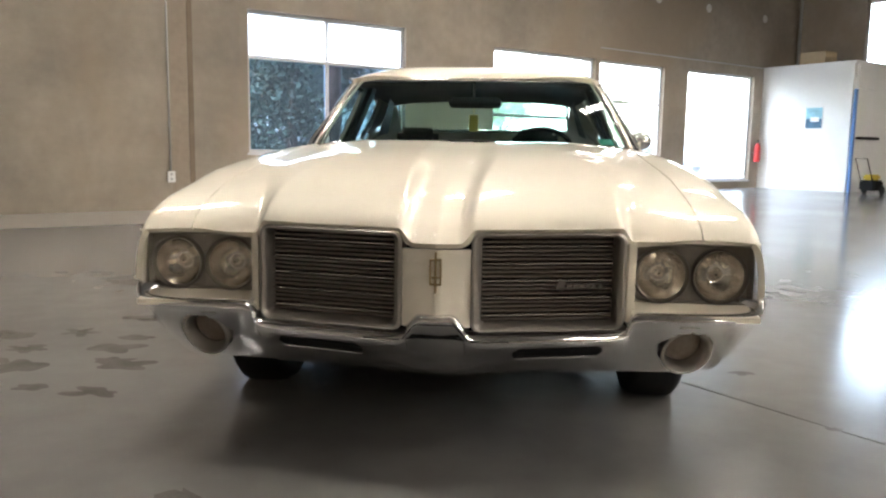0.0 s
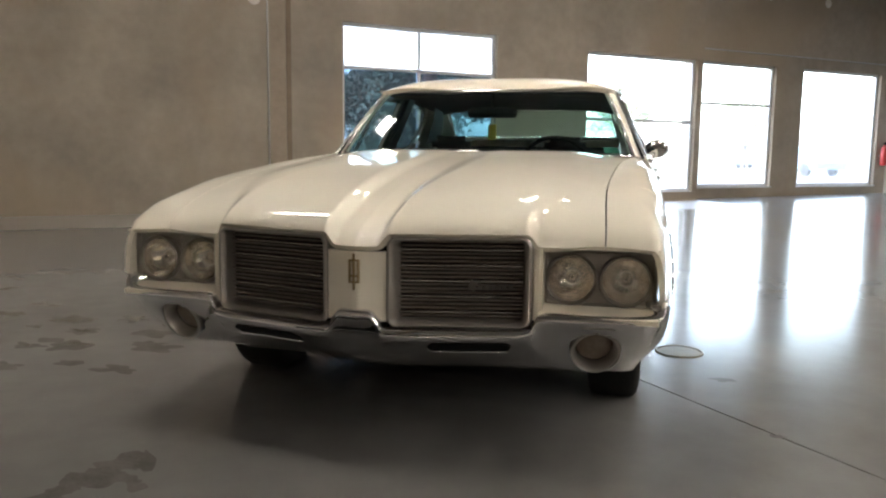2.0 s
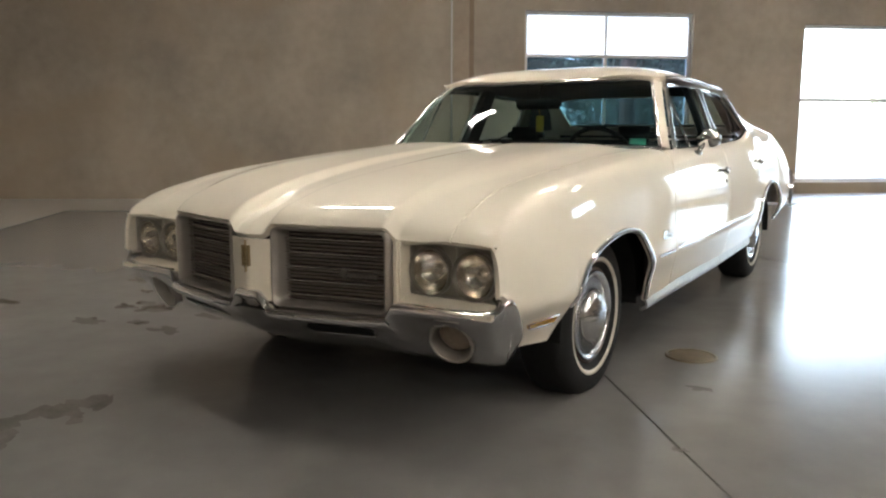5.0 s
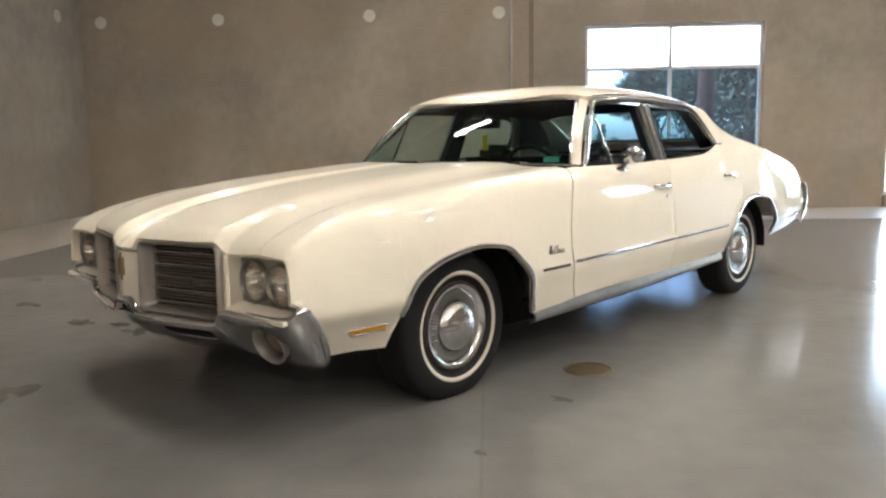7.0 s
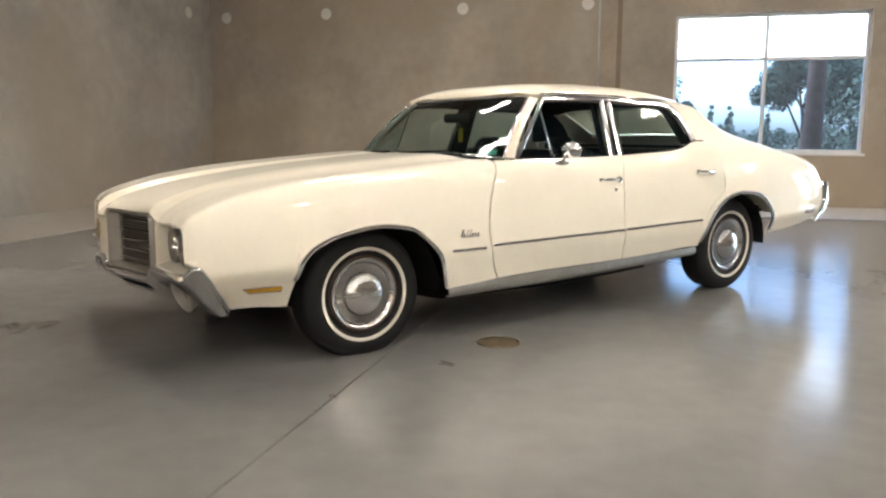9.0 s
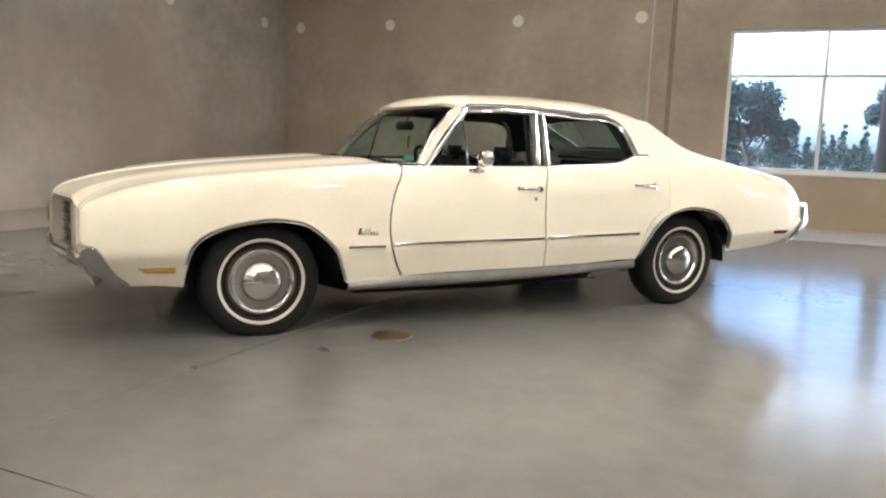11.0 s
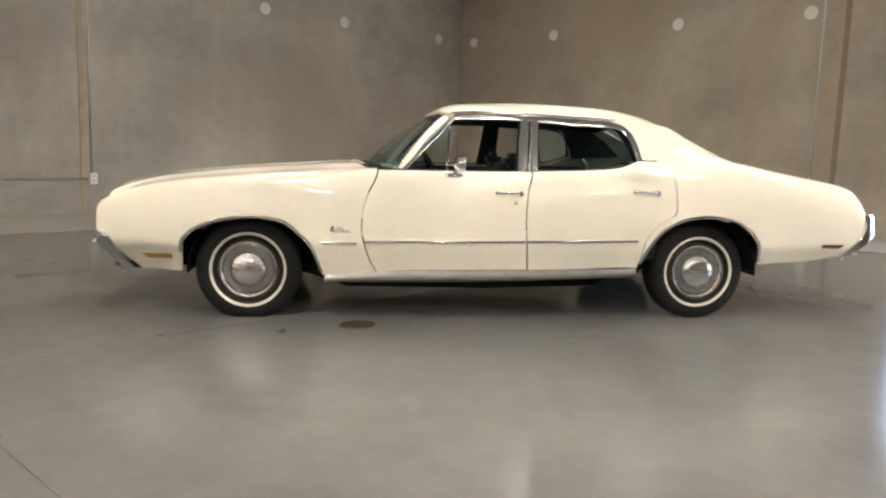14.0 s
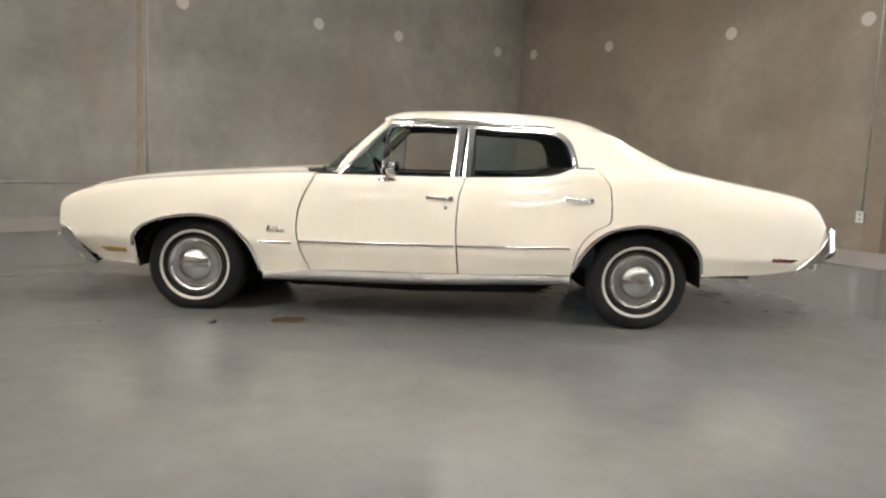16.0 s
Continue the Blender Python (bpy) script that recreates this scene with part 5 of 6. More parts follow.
for sgn in (1, -1):
    x0, x1 = sorted((sgn * 0.79, sgn * 0.83))
    part("door_trim", box(x0, x1, 0.78, 1.74, 0.35, 0.945, 0.012), M_VINYL, car, "dark door lining")
    part("door_trim", box(x0, x1, 1.79, 2.66, 0.40, 0.965, 0.012), M_VINYL, car, "dark door lining")
    lining = bmesh.new()
    for z0, z1 in ((0.96, 1.08), (1.08, 1.20), (1.20, 1.31)):
        rows = [[lining.verts.new((sgn * (window_x(z) - 0.022 - d), y, z)) for y in (1.685 + 0.035 * (z - 0.96) / 0.35, 1.845)] for z, d in ((z0, 0), (z1, 0), (z1, 0.03), (z0, 0.03))]
        for p, q in zip(rows, rows[1:] + rows[:1]):
            lining.faces.new((p[0], p[1], q[1], q[0]))
        for k in (0, 1):
            lining.faces.new([r[k] for r in rows])
    part("pillar_lining", lining, M_VINYL, car)
    # dark inner faces of the rear roof pillars
    pil = bmesh.new()
    cs = [(2.50, 1.03), (2.46, 1.13), (2.40, 1.24), (2.33, 1.29), (2.62, 1.27), (2.78, 1.18), (2.92, 1.06)]
    pil.faces.new([pil.verts.new((sgn * (window_x(z) - 0.07), y, z)) for y, z in cs])
    part("pillar_lining", pil, M_VINYL, car)
wheel_m = Matrix.Translation((0.37, 1.22, 0.885)) @ Matrix.Rotation(radians(-62), 4, "X")
sw = bmesh.new()
tube([wheel_m @ Vector((0.195 * math.cos(2 * math.pi * k / 40), 0.195 * math.sin(2 * math.pi * k / 40), 0)) for k in range(41)], 0.013, 8, sw)
for a in (200, 340, 90):
    tube([wheel_m @ Vector((0.02 * math.cos(radians(a)), 0.02 * math.sin(radians(a)), -0.03)), wheel_m @ Vector((0.19 * math.cos(radians(a)), 0.19 * math.sin(radians(a)), 0))], 0.011, 6, sw)
lathe([(0.045, -0.02), (0.045, -0.04), (0.02, -0.05)], 16, "z", sw, wheel_m)
st = part("steering_wheel", sw, M_DARK, car, "black steering wheel", soft=True)
part("steering_column", tube([wheel_m @ Vector((0, 0, -0.04)), (0.37, 0.98, 0.80)], 0.03, 10), M_VINYL, st, soft=True)
rv = part("rear_view_mirror", box(-0.135, 0.15, 1.155, 1.18, 1.165, 1.225, 0.012, None, None, 3), M_DARK, car, "black inside mirror", soft=True)
part("mirror_arm", tube([(0, 1.175, 1.21), (0, 1.235, 1.32)], 0.007, 6), M_DARK, rv)
fr = bmesh.new()
box(-0.024, 0.024, -0.003, 0.003, -0.09, 0.0, 0.012, fr, Matrix.Translation((0.0, 1.205, 1.13)))
tube([(0, 1.205, 1.125), (0, 1.185, 1.20)], 0.0015, 4, fr)
part("hanging_air_freshener", fr, M_YELLOW, car, "yellow hanging air freshener")
stick = sheet(lambda s, t: windshield_point(0.915 + 0.048 * s, 0.05 + 0.075 * t) + Vector((0, 0.006, -0.004)), 2, 2)
part("windshield_sticker", stick, M_GREEN, car, "small green sticker on the glass")
ppl = sheet(lambda s, t: Vector((0.36 + 0.20 * s, 0.83 + 0.12 * t, 0.957 + 0.02 * math.sin(3 * s))), 6, 3, 0.003)
part("dashboard_paper", ppl, M_PALE, car, "pale paper lying on the dashboard")

# ---- windows, fixtures and things in the hall ----
def frame_bars(spans, y0, y1, parent, name="window_frame"):
    for a, b, c, d in spans:
        part(name, box(a, b, y0, y1, c, d, 0.004, seg=1), M_FRAME, parent)


def pane_of(a, b, c, d, y, mat, parent, label):
    bm = bmesh.new()
    bm.faces.new([bm.verts.new((x, y, z)) for x, z in ((a, c), (b, c), (b, d), (a, d))])
    return part("pane", bm, mat, parent, label)


def window(name, o, v, mullions, rails, panes, label, sill=True):
    w = thing(name, label, "window", kind="structure")
    w.matrix_basis = ROOM @ Matrix.Translation((0, v, 0))
    a, b, c, d = o
    f = 0.05
    bars = [(a, b, c, c + f), (a, b, d - f, d), (a, a + f, c + f, d - f), (b - f, b, c + f, d - f)]
    bars += [(m - 0.025, m + 0.025, c + f, top) for m, top in mullions]
    bars += [(a + f, b - f, r - 0.025, r + 0.025) for r in rails]
    frame_bars(bars, 0.08, 0.14, w)
    for p in panes:
        pane_of(*p[:4], 0.11, p[4], w, p[5])
    if sill:
        part("window_sill", box(a - 0.03, b + 0.03, -0.02, 0.08, c - 0.03, c + 0.004, 0.006), M_FRAME, w)
    return w


a, b, c, d = WIN
window("window_1", WIN, V1, [(3.52, d - 0.05)], [2.215], [(a, b, 2.215, d, M_WASHEDPANE, "milky upper glass"), (a, 3.52, c, 2.215, M_TINTPANE, "blue-tinted lower glass"), (3.52, b, c, 2.215, M_TINTPANE, "blue-tinted lower glass")], "aluminium window with blue-tinted lower panes")
a, b, c, d = D1
window("window_2", D1, V1, [], [1.58], [(a, b, 1.58, d, M_CLEARPANE, "clear glass"), (a, b, c, 1.58, M_CLEARPANE, "clear glass")], "tall storefront window with a middle rail")
part("window_curb", box(a - 0.02, b + 0.08, -0.06, 0.0, 0.07, c, 0.01), M_WALL, None, at=ROOM @ Matrix.Translation((0, V1, 0)))
tagged(bpy.data.objects["window_curb"], "low concrete curb under the storefront window", "curb", kind="structure")
a, b, c, d = D2
window("window_3", D2, V2, [], [1.98], [(a, b, 1.98, d, M_CLEARPANE, "clear glass"), (a, b, c, 1.98, M_CLEARPANE, "clear glass")], "tall glazed opening in the storefront wall")
a, b, c, d = D3
window("window_4", D3, V2, [], [], [(a, b, c, d, M_CLEARPANE, "clear glass")], "tall glazed opening in the storefront wall")
window("window_5", (ENDWIN[0], ENDWIN[1], ENDWIN[2], ENDWIN[3]), 0, [(7.2, 4.8)], [], [(ENDWIN[0], ENDWIN[1], ENDWIN[2], ENDWIN[3], M_CLEARPANE, "clear glass")], "high bright window in the end wall", sill=False).matrix_basis = ROOM @ Matrix.Translation((U1 + 0.2, 0, 0)) @ Matrix.Rotation(radians(90), 4, "Z")

# panel joint and closure band on the north wall, with a conduit and socket box
structure("wall_band", box(1.17, 1.40, V1 - 0.004, V1 + 0.01, 0.05, H), M_BAND, "browner closure strip between two wall panels", "wall trim")
structure("wall_joint", box(1.405, 1.475, V1 - 0.012, V1 + 0.01, 0.05, H, 0.005), M_SEALANT, "brown sealant joint between two wall panels", "wall trim")


def conduit(points, label):
    ob = part("conduit", tube(points, 0.012, 8), M_STEEL, None, at=ROOM, soft=True)
    return tagged(ob, label, "conduit", "conduits on the walls")


def socket_box(u, v, turn):
    t = thing("socket_box", "small grey metal socket box on the wall", "socket", "socket boxes")
    t.matrix_basis = ROOM @ Matrix.Translation((u, v, 0.535)) @ Matrix.Rotation(turn, 4, "Z")
    part("box_body", box(-0.045, 0.045, -0.05, 0.0, -0.075, 0.065, 0.006), M_STEEL, t)
    part("cover_plate", box(-0.05, 0.05, -0.055, -0.05, -0.08, 0.07, 0.003), M_WHITEWALL, t)
    for z in (-0.035, 0.03):
        part("outlet", box(-0.016, 0.016, -0.058, -0.0545, z - 0.016, z + 0.016, 0.002), M_STEEL, t)


conduit([(1.14, V1 - 0.014, 0.60), (1.14, V1 - 0.014, 2.4), (1.14, V1 - 0.014, H - 0.02)], "thin galvanised conduit running up the concrete wall")
socket_box(1.14, V1, 0.0)
structure("wall_joint_west", box(U0 - 0.01, U0 + 0.014, 0.86, 0.93, 0.05, H, 0.005), M_SEALANT2, "pale tan sealant joint between two wall panels", "wall trim")
conduit([(U0 + 0.014, 0.99, 0.60), (U0 + 0.014, 0.99, 2.5), (U0 + 0.014, 0.99, H - 0.02)], "thin galvanised conduit running up the concrete wall")
socket_box(U0, 1.0, radians(90))
conduit([(U0 + 0.014, 0.95, 0.525), (U0 + 0.014, -2.0, 0.51), (U0 + 0.014, -8.0, 0.51)], "long horizontal conduit low on the concrete wall")
conduit([(9.6, V2 - 0.014, 3.0), (13.0, V2 - 0.014, 3.0), (16.5, V2 - 0.014, 3.0)], "thin conduit above the storefront openings")

# floor drain cover
drain = thing("floor_drain", "round brass-coloured drain cover set in the floor", "drain cover", at=(1.06, 0.688, 0.0))
part("cover", lathe([(0.002, 0.004), (0.085, 0.004), (0.10, 0.0035), (0.102, -0.004)], 40, "z"), M_BRASS, drain, soft=True, angle=30)
part("rim", lathe([(0.104, -0.003), (0.104, 0.005), (0.114, 0.006), (0.118, 0.001)], 40, "z", cap=False), M_BRASS, drain, soft=True)

# white office partition with a poster and an open door
structure("wall_partition", box(15.2, 15.35, 6.25, V2, 0.0, 2.96), M_WHITEWALL, "white painted partition wall", "wall")
structure("partition_roof", box(15.2, U1, 6.2, V2, 2.96, 3.02), M_WHITEWALL, "white top of the office box", "roof")
structure("wall_partition_head", box(15.35, 16.3, 6.2, 6.3, 2.42, 2.96), M_WHITEWALL, "white painted wall over the office door", "wall")
structure("wall_partition_front", box(16.3, U1, 6.2, 6.3, 0, 2.96), M_WHITEWALL, "white painted partition wall", "wall")
structure("wall_pier", box(16.5, 16.7, 6.74, V2, 3.02, H), M_WALL, "dark concrete pier above the office box", "wall")
pipe = part("drain_pipe", tube([(16.46, 8.30, 3.03), (16.46, 8.30, 5.0), (16.46, 8.30, H - 0.02)], 0.035, 10), M_STEEL, None, at=ROOM, soft=True)
tagged(pipe, "grey vertical pipe in the corner over the office", "pipe")
door = thing("door_1", "white office door with a blue edge and black push bar", "door", kind="structure")
door.matrix_basis = ROOM @ Matrix.Translation((15.2, 6.19, 0.12))
part("door_leaf", box(0.03, 1.1, -0.045, 0.0, 0.0, 2.28, 0.004), M_WHITEWALL, door)
part("door_edge", box(-0.06, 0.03, -0.05, 0.0, 0.0, 2.28, 0.004), M_BLUEDOOR, door, "blue door edge")
part("crash_bar", box(0.05, 1.05, -0.09, -0.046, 1.20, 1.26, 0.01), M_DARK, door, "black push bar")
poster = thing("poster", "small blue and white framed picture on the partition", "poster")
poster.matrix_basis = ROOM @ Matrix.Translation((15.2, 7.07, 1.80))
part("frame", box(-0.015, 0.0, -0.21, 0.21, -0.25, 0.25, 0.004), M_WHITEWALL, poster)
for y0, y1, z0, z1, mm in ((-0.19, 0.19, -0.02, 0.23, M_SKYBLUE), (-0.19, 0.19, -0.23, -0.02, M_DEEPBLUE), (-0.12, 0.08, -0.08, 0.02, M_WHITEWALL)):
    part("print", box(-0.018 if mm is M_WHITEWALL else -0.016, -0.012, y0, y1, z0, z1), mm, poster)
boxm = thing("cardboard_box", "tan cardboard box on top of the partition", "box")
boxm.matrix_basis = ROOM @ Matrix.Translation((15.5, 7.25, 3.02))
part("carton", box(-0.25, 0.25, -0.3, 0.3, 0, 0.27, 0.006), M_CARD, boxm)
part("flap", box(-0.25, 0.25, -0.02, 0.02, 0.27, 0.275), M_CARD, boxm)

# fire extinguisher beside the last opening
fe = thing("fire_extinguisher", "red fire extinguisher hanging on the wall", "fire extinguisher")
fe.matrix_basis = ROOM @ Matrix.Translation((14.98, V2 - 0.10, 0.78))
part("cylinder", lathe([(0.02, 0.0), (0.07, 0.01), (0.075, 0.05), (0.075, 0.36), (0.05, 0.42), (0.022, 0.44), (0.02, 0.46)], 24, "z"), M_REDPAINT, fe, soft=True, angle=40)
part("valve", box(-0.02, 0.06, -0.015, 0.015, 0.46, 0.52, 0.006), M_DARK, fe)
part("hose", tube([(0.03, 0, 0.48), (0.10, 0, 0.44), (0.095, 0, 0.25), (0.085, 0, 0.12)], 0.01, 8), M_DARK, fe, soft=True)
part("bracket", box(-0.05, 0.05, 0.07, 0.10, 0.2, 0.24, 0.003), M_STEEL, fe)

# small yellow machine on the floor by the office
mc = thing("floor_machine", "small yellow and black wheeled machine", "machine")
mc.matrix_basis = ROOM @ Matrix.Translation((14.9, 5.55, floor_height(14.9, 5.55)))
part("engine_block", box(-0.2, 0.2, -0.16, 0.16, 0.08, 0.3, 0.03), M_DARK, mc)
part("tank", box(-0.14, 0.14, -0.12, 0.12, 0.3, 0.42, 0.03), M_YELLOW, mc)
for y in (-0.18, 0.18):
    part("wheel", lathe([(0.03, -0.02), (0.09, -0.02), (0.09, 0.02), (0.03, 0.02)], 20, "y", m=Matrix.Translation((0.1, y, 0.09))), M_RUBBER, mc, soft=True, angle=40)
part("handle_bar", tube([(-0.15, -0.12, 0.2), (-0.5, -0.12, 0.75), (-0.5, 0.12, 0.75), (-0.15, 0.12, 0.2)], 0.012, 8), M_DARK, mc, soft=True)

# dark stains and old drips on the floor
def floor_stain(x, y, r, seed, stretch=1.0, label="dark dried stain on the concrete floor"):
    rng = random.Random(seed)
    n = 26
    lobes = [(rng.uniform(0, 6.28), rng.randint(2, 6), rng.uniform(0.05, 0.22)) for _ in range(4)]
    c, sn = math.cos(radians(-39.8)), math.sin(radians(-39.8))
    bm = bmesh.new()
    vs = []
    for k in range(n):
        a = 2 * math.pi * k / n
        rr = r * (1 + sum(w * math.sin(f * a + ph) for ph, f, w in lobes))
        px, py = x + rr * stretch * math.cos(a), y + rr * math.sin(a)
        vs.append(bm.verts.new((px, py, floor_height(px * c - py * sn, px * sn + py * c) + 0.0012)))
    bm.faces.new(vs)
    tagged(part("floor_stain", bm, M_STAIN), label, "floor stain", "stains on the floor", kind="structure")


srng = random.Random(7)
for k in range(16):
    floor_stain(-1.75 + srng.gauss(0, 0.55), 0.25 + srng.gauss(0, 0.45), srng.uniform(0.025, 0.09), 100 + k, srng.uniform(1.0, 2.2))
def spill(path, width, seed):
    """A long branching wet mark: a ribbon of uneven width with ragged edges."""
    rng = random.Random(seed)
    mid = catmull(path, 8)
    c, sn = math.cos(radians(-39.8)), math.sin(radians(-39.8))
    bm = bmesh.new()
    rows = []
    wl, wr = width, width
    for i, p in enumerate(mid):
        d = mid[min(i + 1, len(mid) - 1)] - mid[max(i - 1, 0)]
        n = np.array([-d[1], d[0]]) / np.hypot(*d)
        end = min(1.0, 0.15 + 0.5 * min(i, len(mid) - 1 - i))
        wl, wr = (min(max(w + rng.uniform(-0.5, 0.5) * width, 0.45 * width), 1.7 * width) for w in (wl, wr))
        ring = []
        for k in (-1, 0, 1):
            q = p + n * k * end * (wl if k < 0 else wr)
            ring.append(bm.verts.new((q[0], q[1], floor_height(q[0] * c - q[1] * sn, q[0] * sn + q[1] * c) + 0.0012)))
        rows.append(ring)
    for p, q in zip(rows, rows[1:]):
        for k in (0, 1):
            bm.faces.new((p[k], p[k + 1], q[k + 1], q[k]))
    tagged(part("floor_stain", bm, M_STAIN), "long ragged wet mark on the concrete floor", "floor stain", "stains on the floor", kind="structure")


spill([(-0.60, -1.19), (-0.66, -1.25), (-0.68, -1.34), (-0.72, -1.44), (-0.69, -1.55), (-0.61, -1.66), (-0.49, -1.77), (-0.36, -1.90)], 0.055, 5)
spill([(-0.66, -1.33), (-0.57, -1.36), (-0.52, -1.42)], 0.026, 8)
for x, y, r, k in ((-1.95, 0.14, 0.05, 1), (-1.35, -0.39, 0.055, 2), (-1.48, 0.03, 0.05, 3), (-1.60, -0.37, 0.04, 4), (-1.97, -0.06, 0.045, 5), (-1.85, -0.51, 0.06, 6), (-2.61, 0.36, 0.06, 7)):
    floor_stain(x, y, r, 300 + k, 1.7)
floor_stain(1.33, -0.42, 0.018, 131, 1.5)
floor_stain(1.22, 0.24, 0.028, 130, 1.8)

# ---- outside ----
gr = bmesh.new()
R = 400
ring = [(U0 - 0.2, V2 + 0.15), (U1 + 0.2, V2 + 0.15), (R, V2 + 0.15), (R, R), (-R, R), (-R, V2 + 0.15)]
gr.faces.new([gr.verts.new((u, v, -0.02)) for u, v in ring])
structure("ground", gr, M_GRASS, "dry lawn outside reaching to the trees", "ground")
back = bmesh.new()
back.faces.new([back.verts.new((u, v, -0.03)) for u, v in ((-R, V2 + 0.15), (R, V2 + 0.15), (R, -R), (-R, -R))])
structure("ground_south", back, M_ASPHALT, "asphalt yard round the hall", "ground")
lot = bmesh.new()
lot.faces.new([lot.verts.new((u, v, 0.0)) for u, v in ((-10, V2 + 0.16), (60, V2 + 0.16), (60, 24), (-10, 24))])
structure("road", lot, M_ASPHALT, "grey asphalt lot outside the storefront", "road")


def leaf_crown(rng, blobs, count, size):
    """A crown of many small leaf faces scattered in uneven clumps."""
    verts, faces = [], []
    for _ in range(count):
        c, r = blobs[rng.randrange(len(blobs))]
        d = Vector((rng.gauss(0, 1), rng.gauss(0, 1), rng.gauss(0, 1))).normalized() * (r * rng.random() ** 0.45)
        p = Vector(c) + d
        a = Vector((rng.gauss(0, 1), rng.gauss(0, 1), rng.gauss(0, 1))).normalized()
        b = a.orthogonal().normalized()
        s = size * rng.uniform(0.6, 1.3)
        k = len(verts)
        verts += [p - a * s, p + b * s * 0.55, p + a * s, p - b * s * 0.55]
        faces.append((k, k + 1, k + 2, k + 3))
    me = bpy.data.meshes.new("crown")
    me.from_pydata(verts, [], faces)
    return me


def tree(u, v, height, spread_r, seed, conifer=False, label="leafy tree standing outside the window", count=5000, mat=None, size=0.16, bare=0.12, girth=None):
    rng = random.Random(seed)
    t = thing("tree", label, "tree", "trees outside")
    t.matrix_basis = ROOM @ Matrix.Translation((u, v, -0.03))
    r0 = girth or height * 0.022 + 0.04
    top = height * (0.95 if conifer else 0.62)
    lean = 0.004 if girth else 0.03
    bend = [Vector((rng.uniform(-lean, lean) * height * k, rng.uniform(-lean, lean) * height * k, top * k)) for k in np.linspace(0, 1, 6)]
    part("trunk", tube(bend, [r0 * (1 - 0.8 * k) for k in np.linspace(0, 1, 6)], 10), M_PINEBARK if girth else M_BARK, t, soft=True)
    blobs = []
    if conifer:
        for k in np.linspace(bare, 1.0, 14):
            n = 5
            rr = spread_r * (1.05 - k) + 0.1
            for q in range(n):
                a = rng.uniform(0, 6.28)
                blobs.append(((rr * 0.6 * math.cos(a), rr * 0.6 * math.sin(a), height * k + rng.uniform(-0.15, 0.15)), rr * 0.5 + 0.12))
    else:
        for q in range(6):
            a = q * 1.05 + rng.uniform(-0.3, 0.3)
            tip = Vector((spread_r * 0.65 * math.cos(a), spread_r * 0.65 * math.sin(a), height * rng.uniform(0.45, 0.85)))
            st = bend[2 + q % 3]
            part("limb", tube([st, st.lerp(tip, 0.5) + Vector((0, 0, 0.25)), tip], [r0 * 0.4, r0 * 0.28, r0 * 0.1], 6), M_BARK, t, soft=True)
            for _ in range(3):
                blobs.append((tuple(tip + Vector((rng.uniform(-1, 1), rng.uniform(-1, 1), rng.uniform(-0.7, 0.9))) * spread_r * 0.35), spread_r * rng.uniform(0.22, 0.42)))
        for _ in range(5):
            blobs.append(((rng.uniform(-0.4, 0.4) * spread_r, rng.uniform(-0.4, 0.4) * spread_r, height * rng.uniform(0.5, 0.95)), spread_r * rng.uniform(0.3, 0.5)))
    me = leaf_crown(rng, blobs, count, size)
    me.materials.append(mat or M_LEAF)
    c = new("crown", me)
    c.parent = t
    return t


# near trees by the first window, light trees by the storefront, and a far wood
tree(-9.5, 26.0, 4.6, 3.2, 3, count=16000, size=0.10)
tree(1.8, 24.0, 3.4, 1.4, 5, count=9000, size=0.08)
tree(11.9, 25.5, 5.6, 2.3, 6, count=16000, size=0.10)
tree(8.6, 24.6, 4.6, 1.7, 17, count=22000, size=0.06)
tree(7.2, 26.5, 4.3, 1.7, 18, count=22000, size=0.06)
tree(4.55, 10.0, 11.0, 2.4, 19, conifer=True, label="tall pine with a bare reddish trunk close outside", count=9000, size=0.08, bare=0.62, girth=0.17)
tree(9.6, 23.0, 7.0, 2.6, 8, conifer=True, label="dark conifer standing outside the window", count=16000, size=0.10)
tree(12.5, 30.0, 5.5, 2.6, 12, mat=M_LEAFLIGHT, label="light green tree beyond the asphalt lot", size=0.12)
tree(33.0, 40.0, 6.3, 2.3, 13, mat=M_LEAFLIGHT, label="light green tree beyond the asphalt lot", size=0.12)
tree(47.0, 42.0, 6.0, 2.8, 14, mat=M_LEAFLIGHT, label="light green tree beyond the asphalt lot", size=0.12)
wood = random.Random(21)
blobs = []
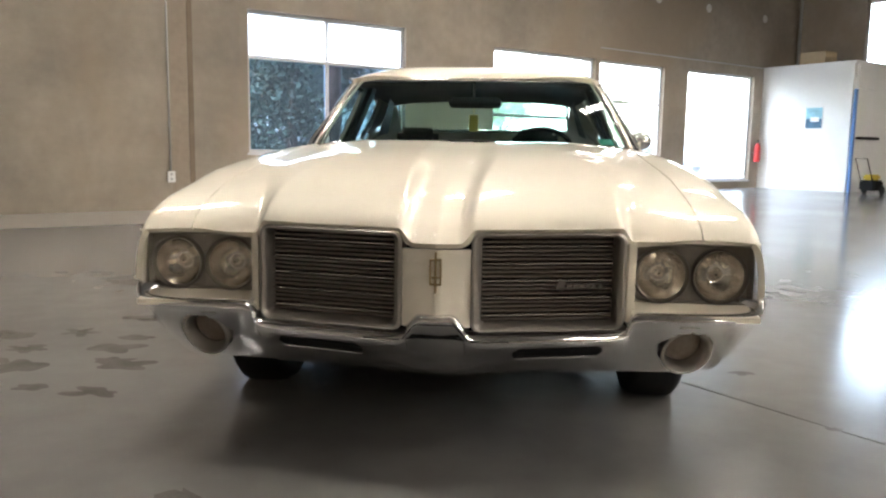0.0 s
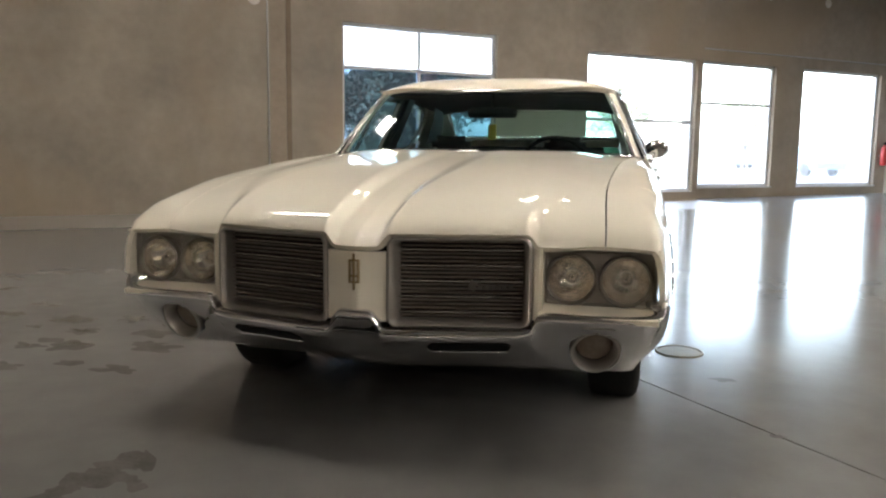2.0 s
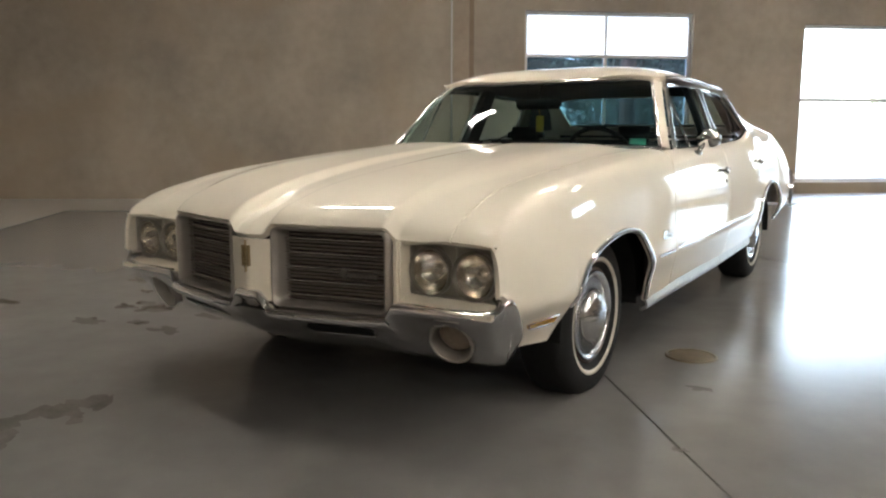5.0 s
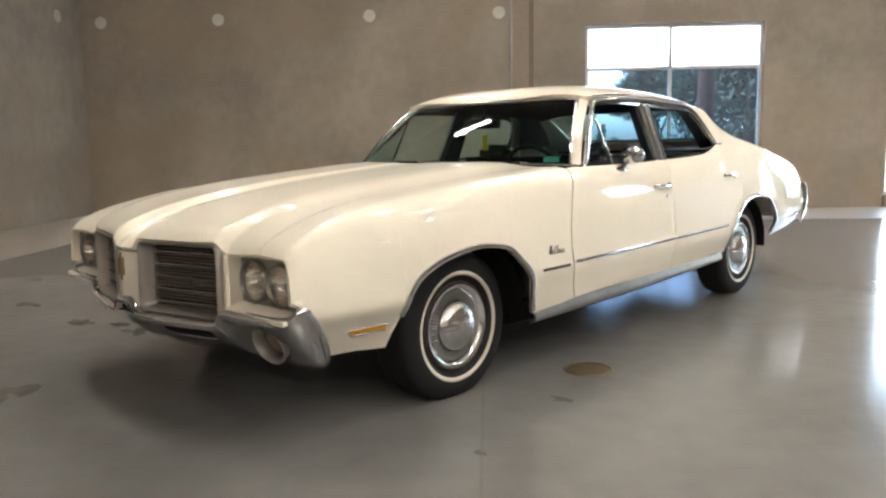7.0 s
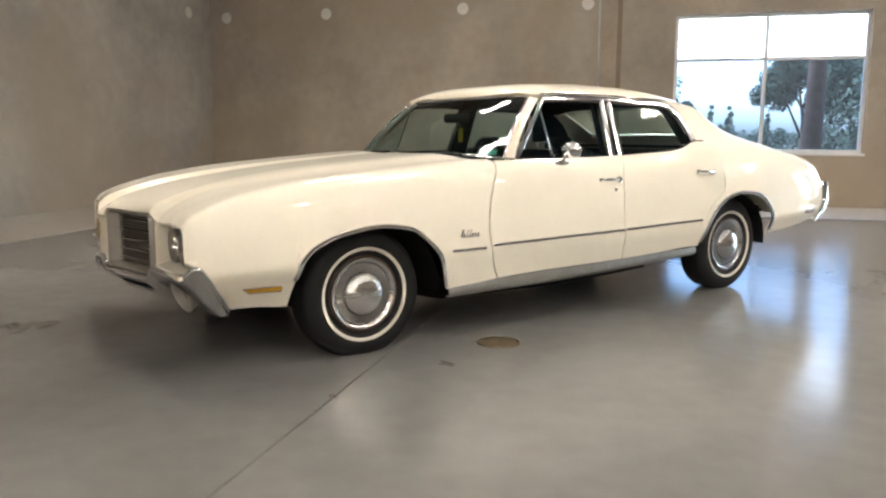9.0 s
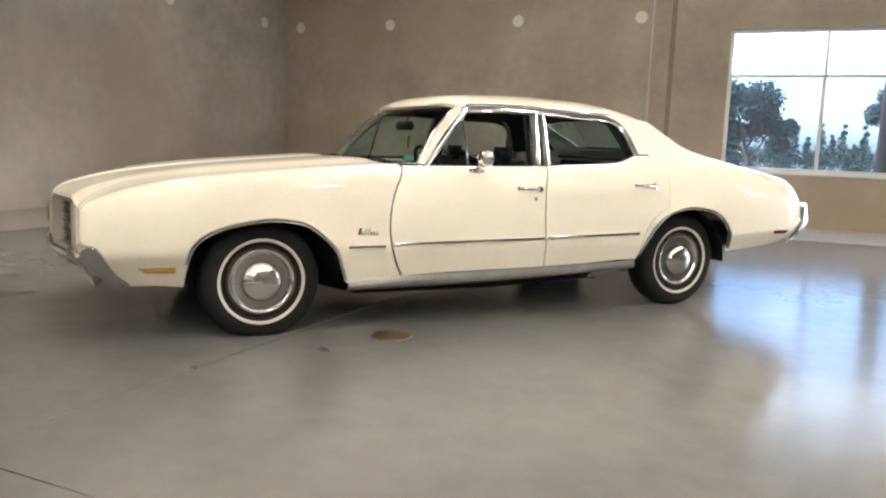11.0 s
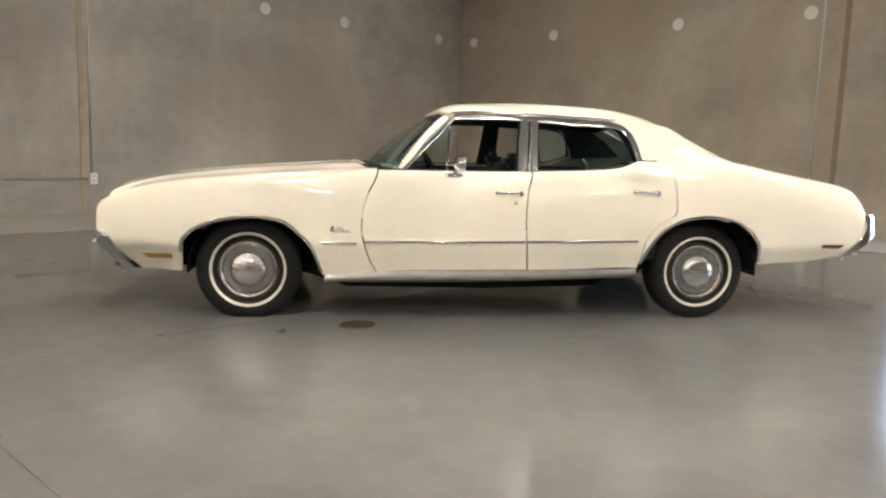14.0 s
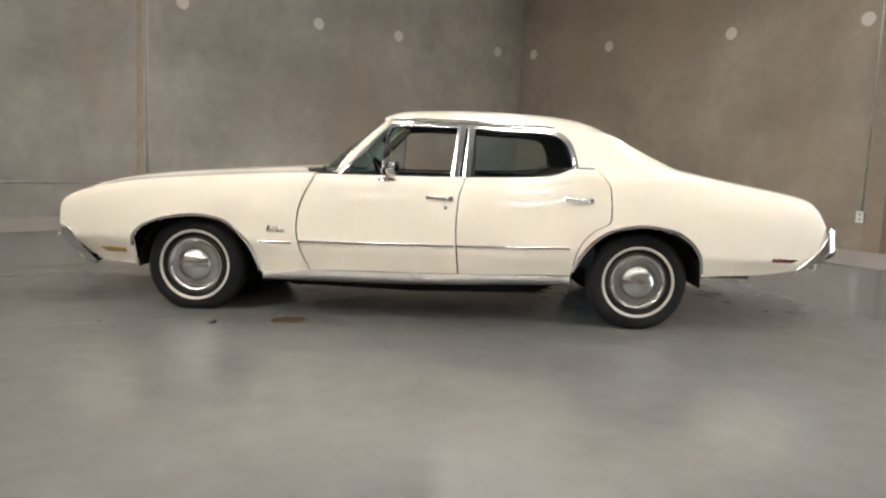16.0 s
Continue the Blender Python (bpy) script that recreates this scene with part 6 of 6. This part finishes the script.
for k in range(300):
    u = -110 + 146 * k / 300 + wood.uniform(-0.4, 0.4)
    v = 76 + wood.uniform(-3, 3)
    blobs.extend((((u, v, wood.uniform(0.3, 1.0)), wood.uniform(0.8, 1.2)), ((u + 0.35, v + 1.0, wood.uniform(0.8, 1.5)), wood.uniform(0.5, 0.9))))
    if wood.random() < (0.75 if math.sin(u * 0.31) > 0.2 else 0.22):
        hgt = wood.choice((1.7, 2.1, 2.6, 3.0, 3.6)) * wood.uniform(0.8, 1.15)
        for q in range(6):
            f = q / 5
            blobs.append(((u + wood.uniform(-0.1, 0.1), v, hgt * (0.2 + 0.8 * f)), 0.62 * (1.08 - f) + 0.10))
me = leaf_crown(wood, blobs, 90000, 0.17)
me.materials.append(M_LEAF)
far = tagged(new("far_wood", me), "row of dark firs far behind the lawn", "wood", kind="stuff")
far.matrix_basis = ROOM


def parked_car(u, v, turn, mat, label):
    t = thing("parked_car", label, "car", "cars parked outside")
    t.matrix_basis = ROOM @ Matrix.Translation((u, v, 0.0)) @ Matrix.Rotation(turn, 4, "Z")
    prof = [(-2.2, 0.35), (-2.25, 0.7), (-1.9, 0.85), (-1.0, 0.95), (-0.45, 1.4), (0.9, 1.45), (1.6, 1.0), (2.15, 0.95), (2.25, 0.6), (2.2, 0.35)]
    bm = bmesh.new()
    rows = [[bm.verts.new((x, y * (0.86 if z > 1.2 else 1), z)) for x, z in prof] for y in (-0.88, -0.8, 0.8, 0.88)]
    for k, z in ((0, 0.03), (3, 0.03)):
        for vv in rows[k]:
            vv.co.z -= z
    for p, q in zip(rows, rows[1:]):
        for k in range(len(prof) - 1):
            bm.faces.new((p[k], p[k + 1], q[k + 1], q[k]))
    bm.faces.new(rows[0])
    bm.faces.new(rows[-1])
    part("body", bm, mat, t, soft=True, angle=35)
    for y in (-0.865, 0.865):
        part("side_glass", box(-0.55, 1.1, y - 0.02, y + 0.02, 0.98, 1.3, 0.02), M_CARGLASS, t)
        for x in (-1.4, 1.4):
            part("wheel", lathe([(0.1, -0.1), (0.32, -0.1), (0.32, 0.1), (0.1, 0.1)], 20, "y", m=Matrix.Translation((x, y * 0.93, 0.32))), M_RUBBER, t, soft=True, angle=40)


parked_car(46.0, 40.0, radians(25), M_CARBLUE, "blue sedan parked on the lot outside")
parked_car(32.0, 24.5, radians(80), M_CARBLUE, "blue sedan parked beyond the lawn outside")
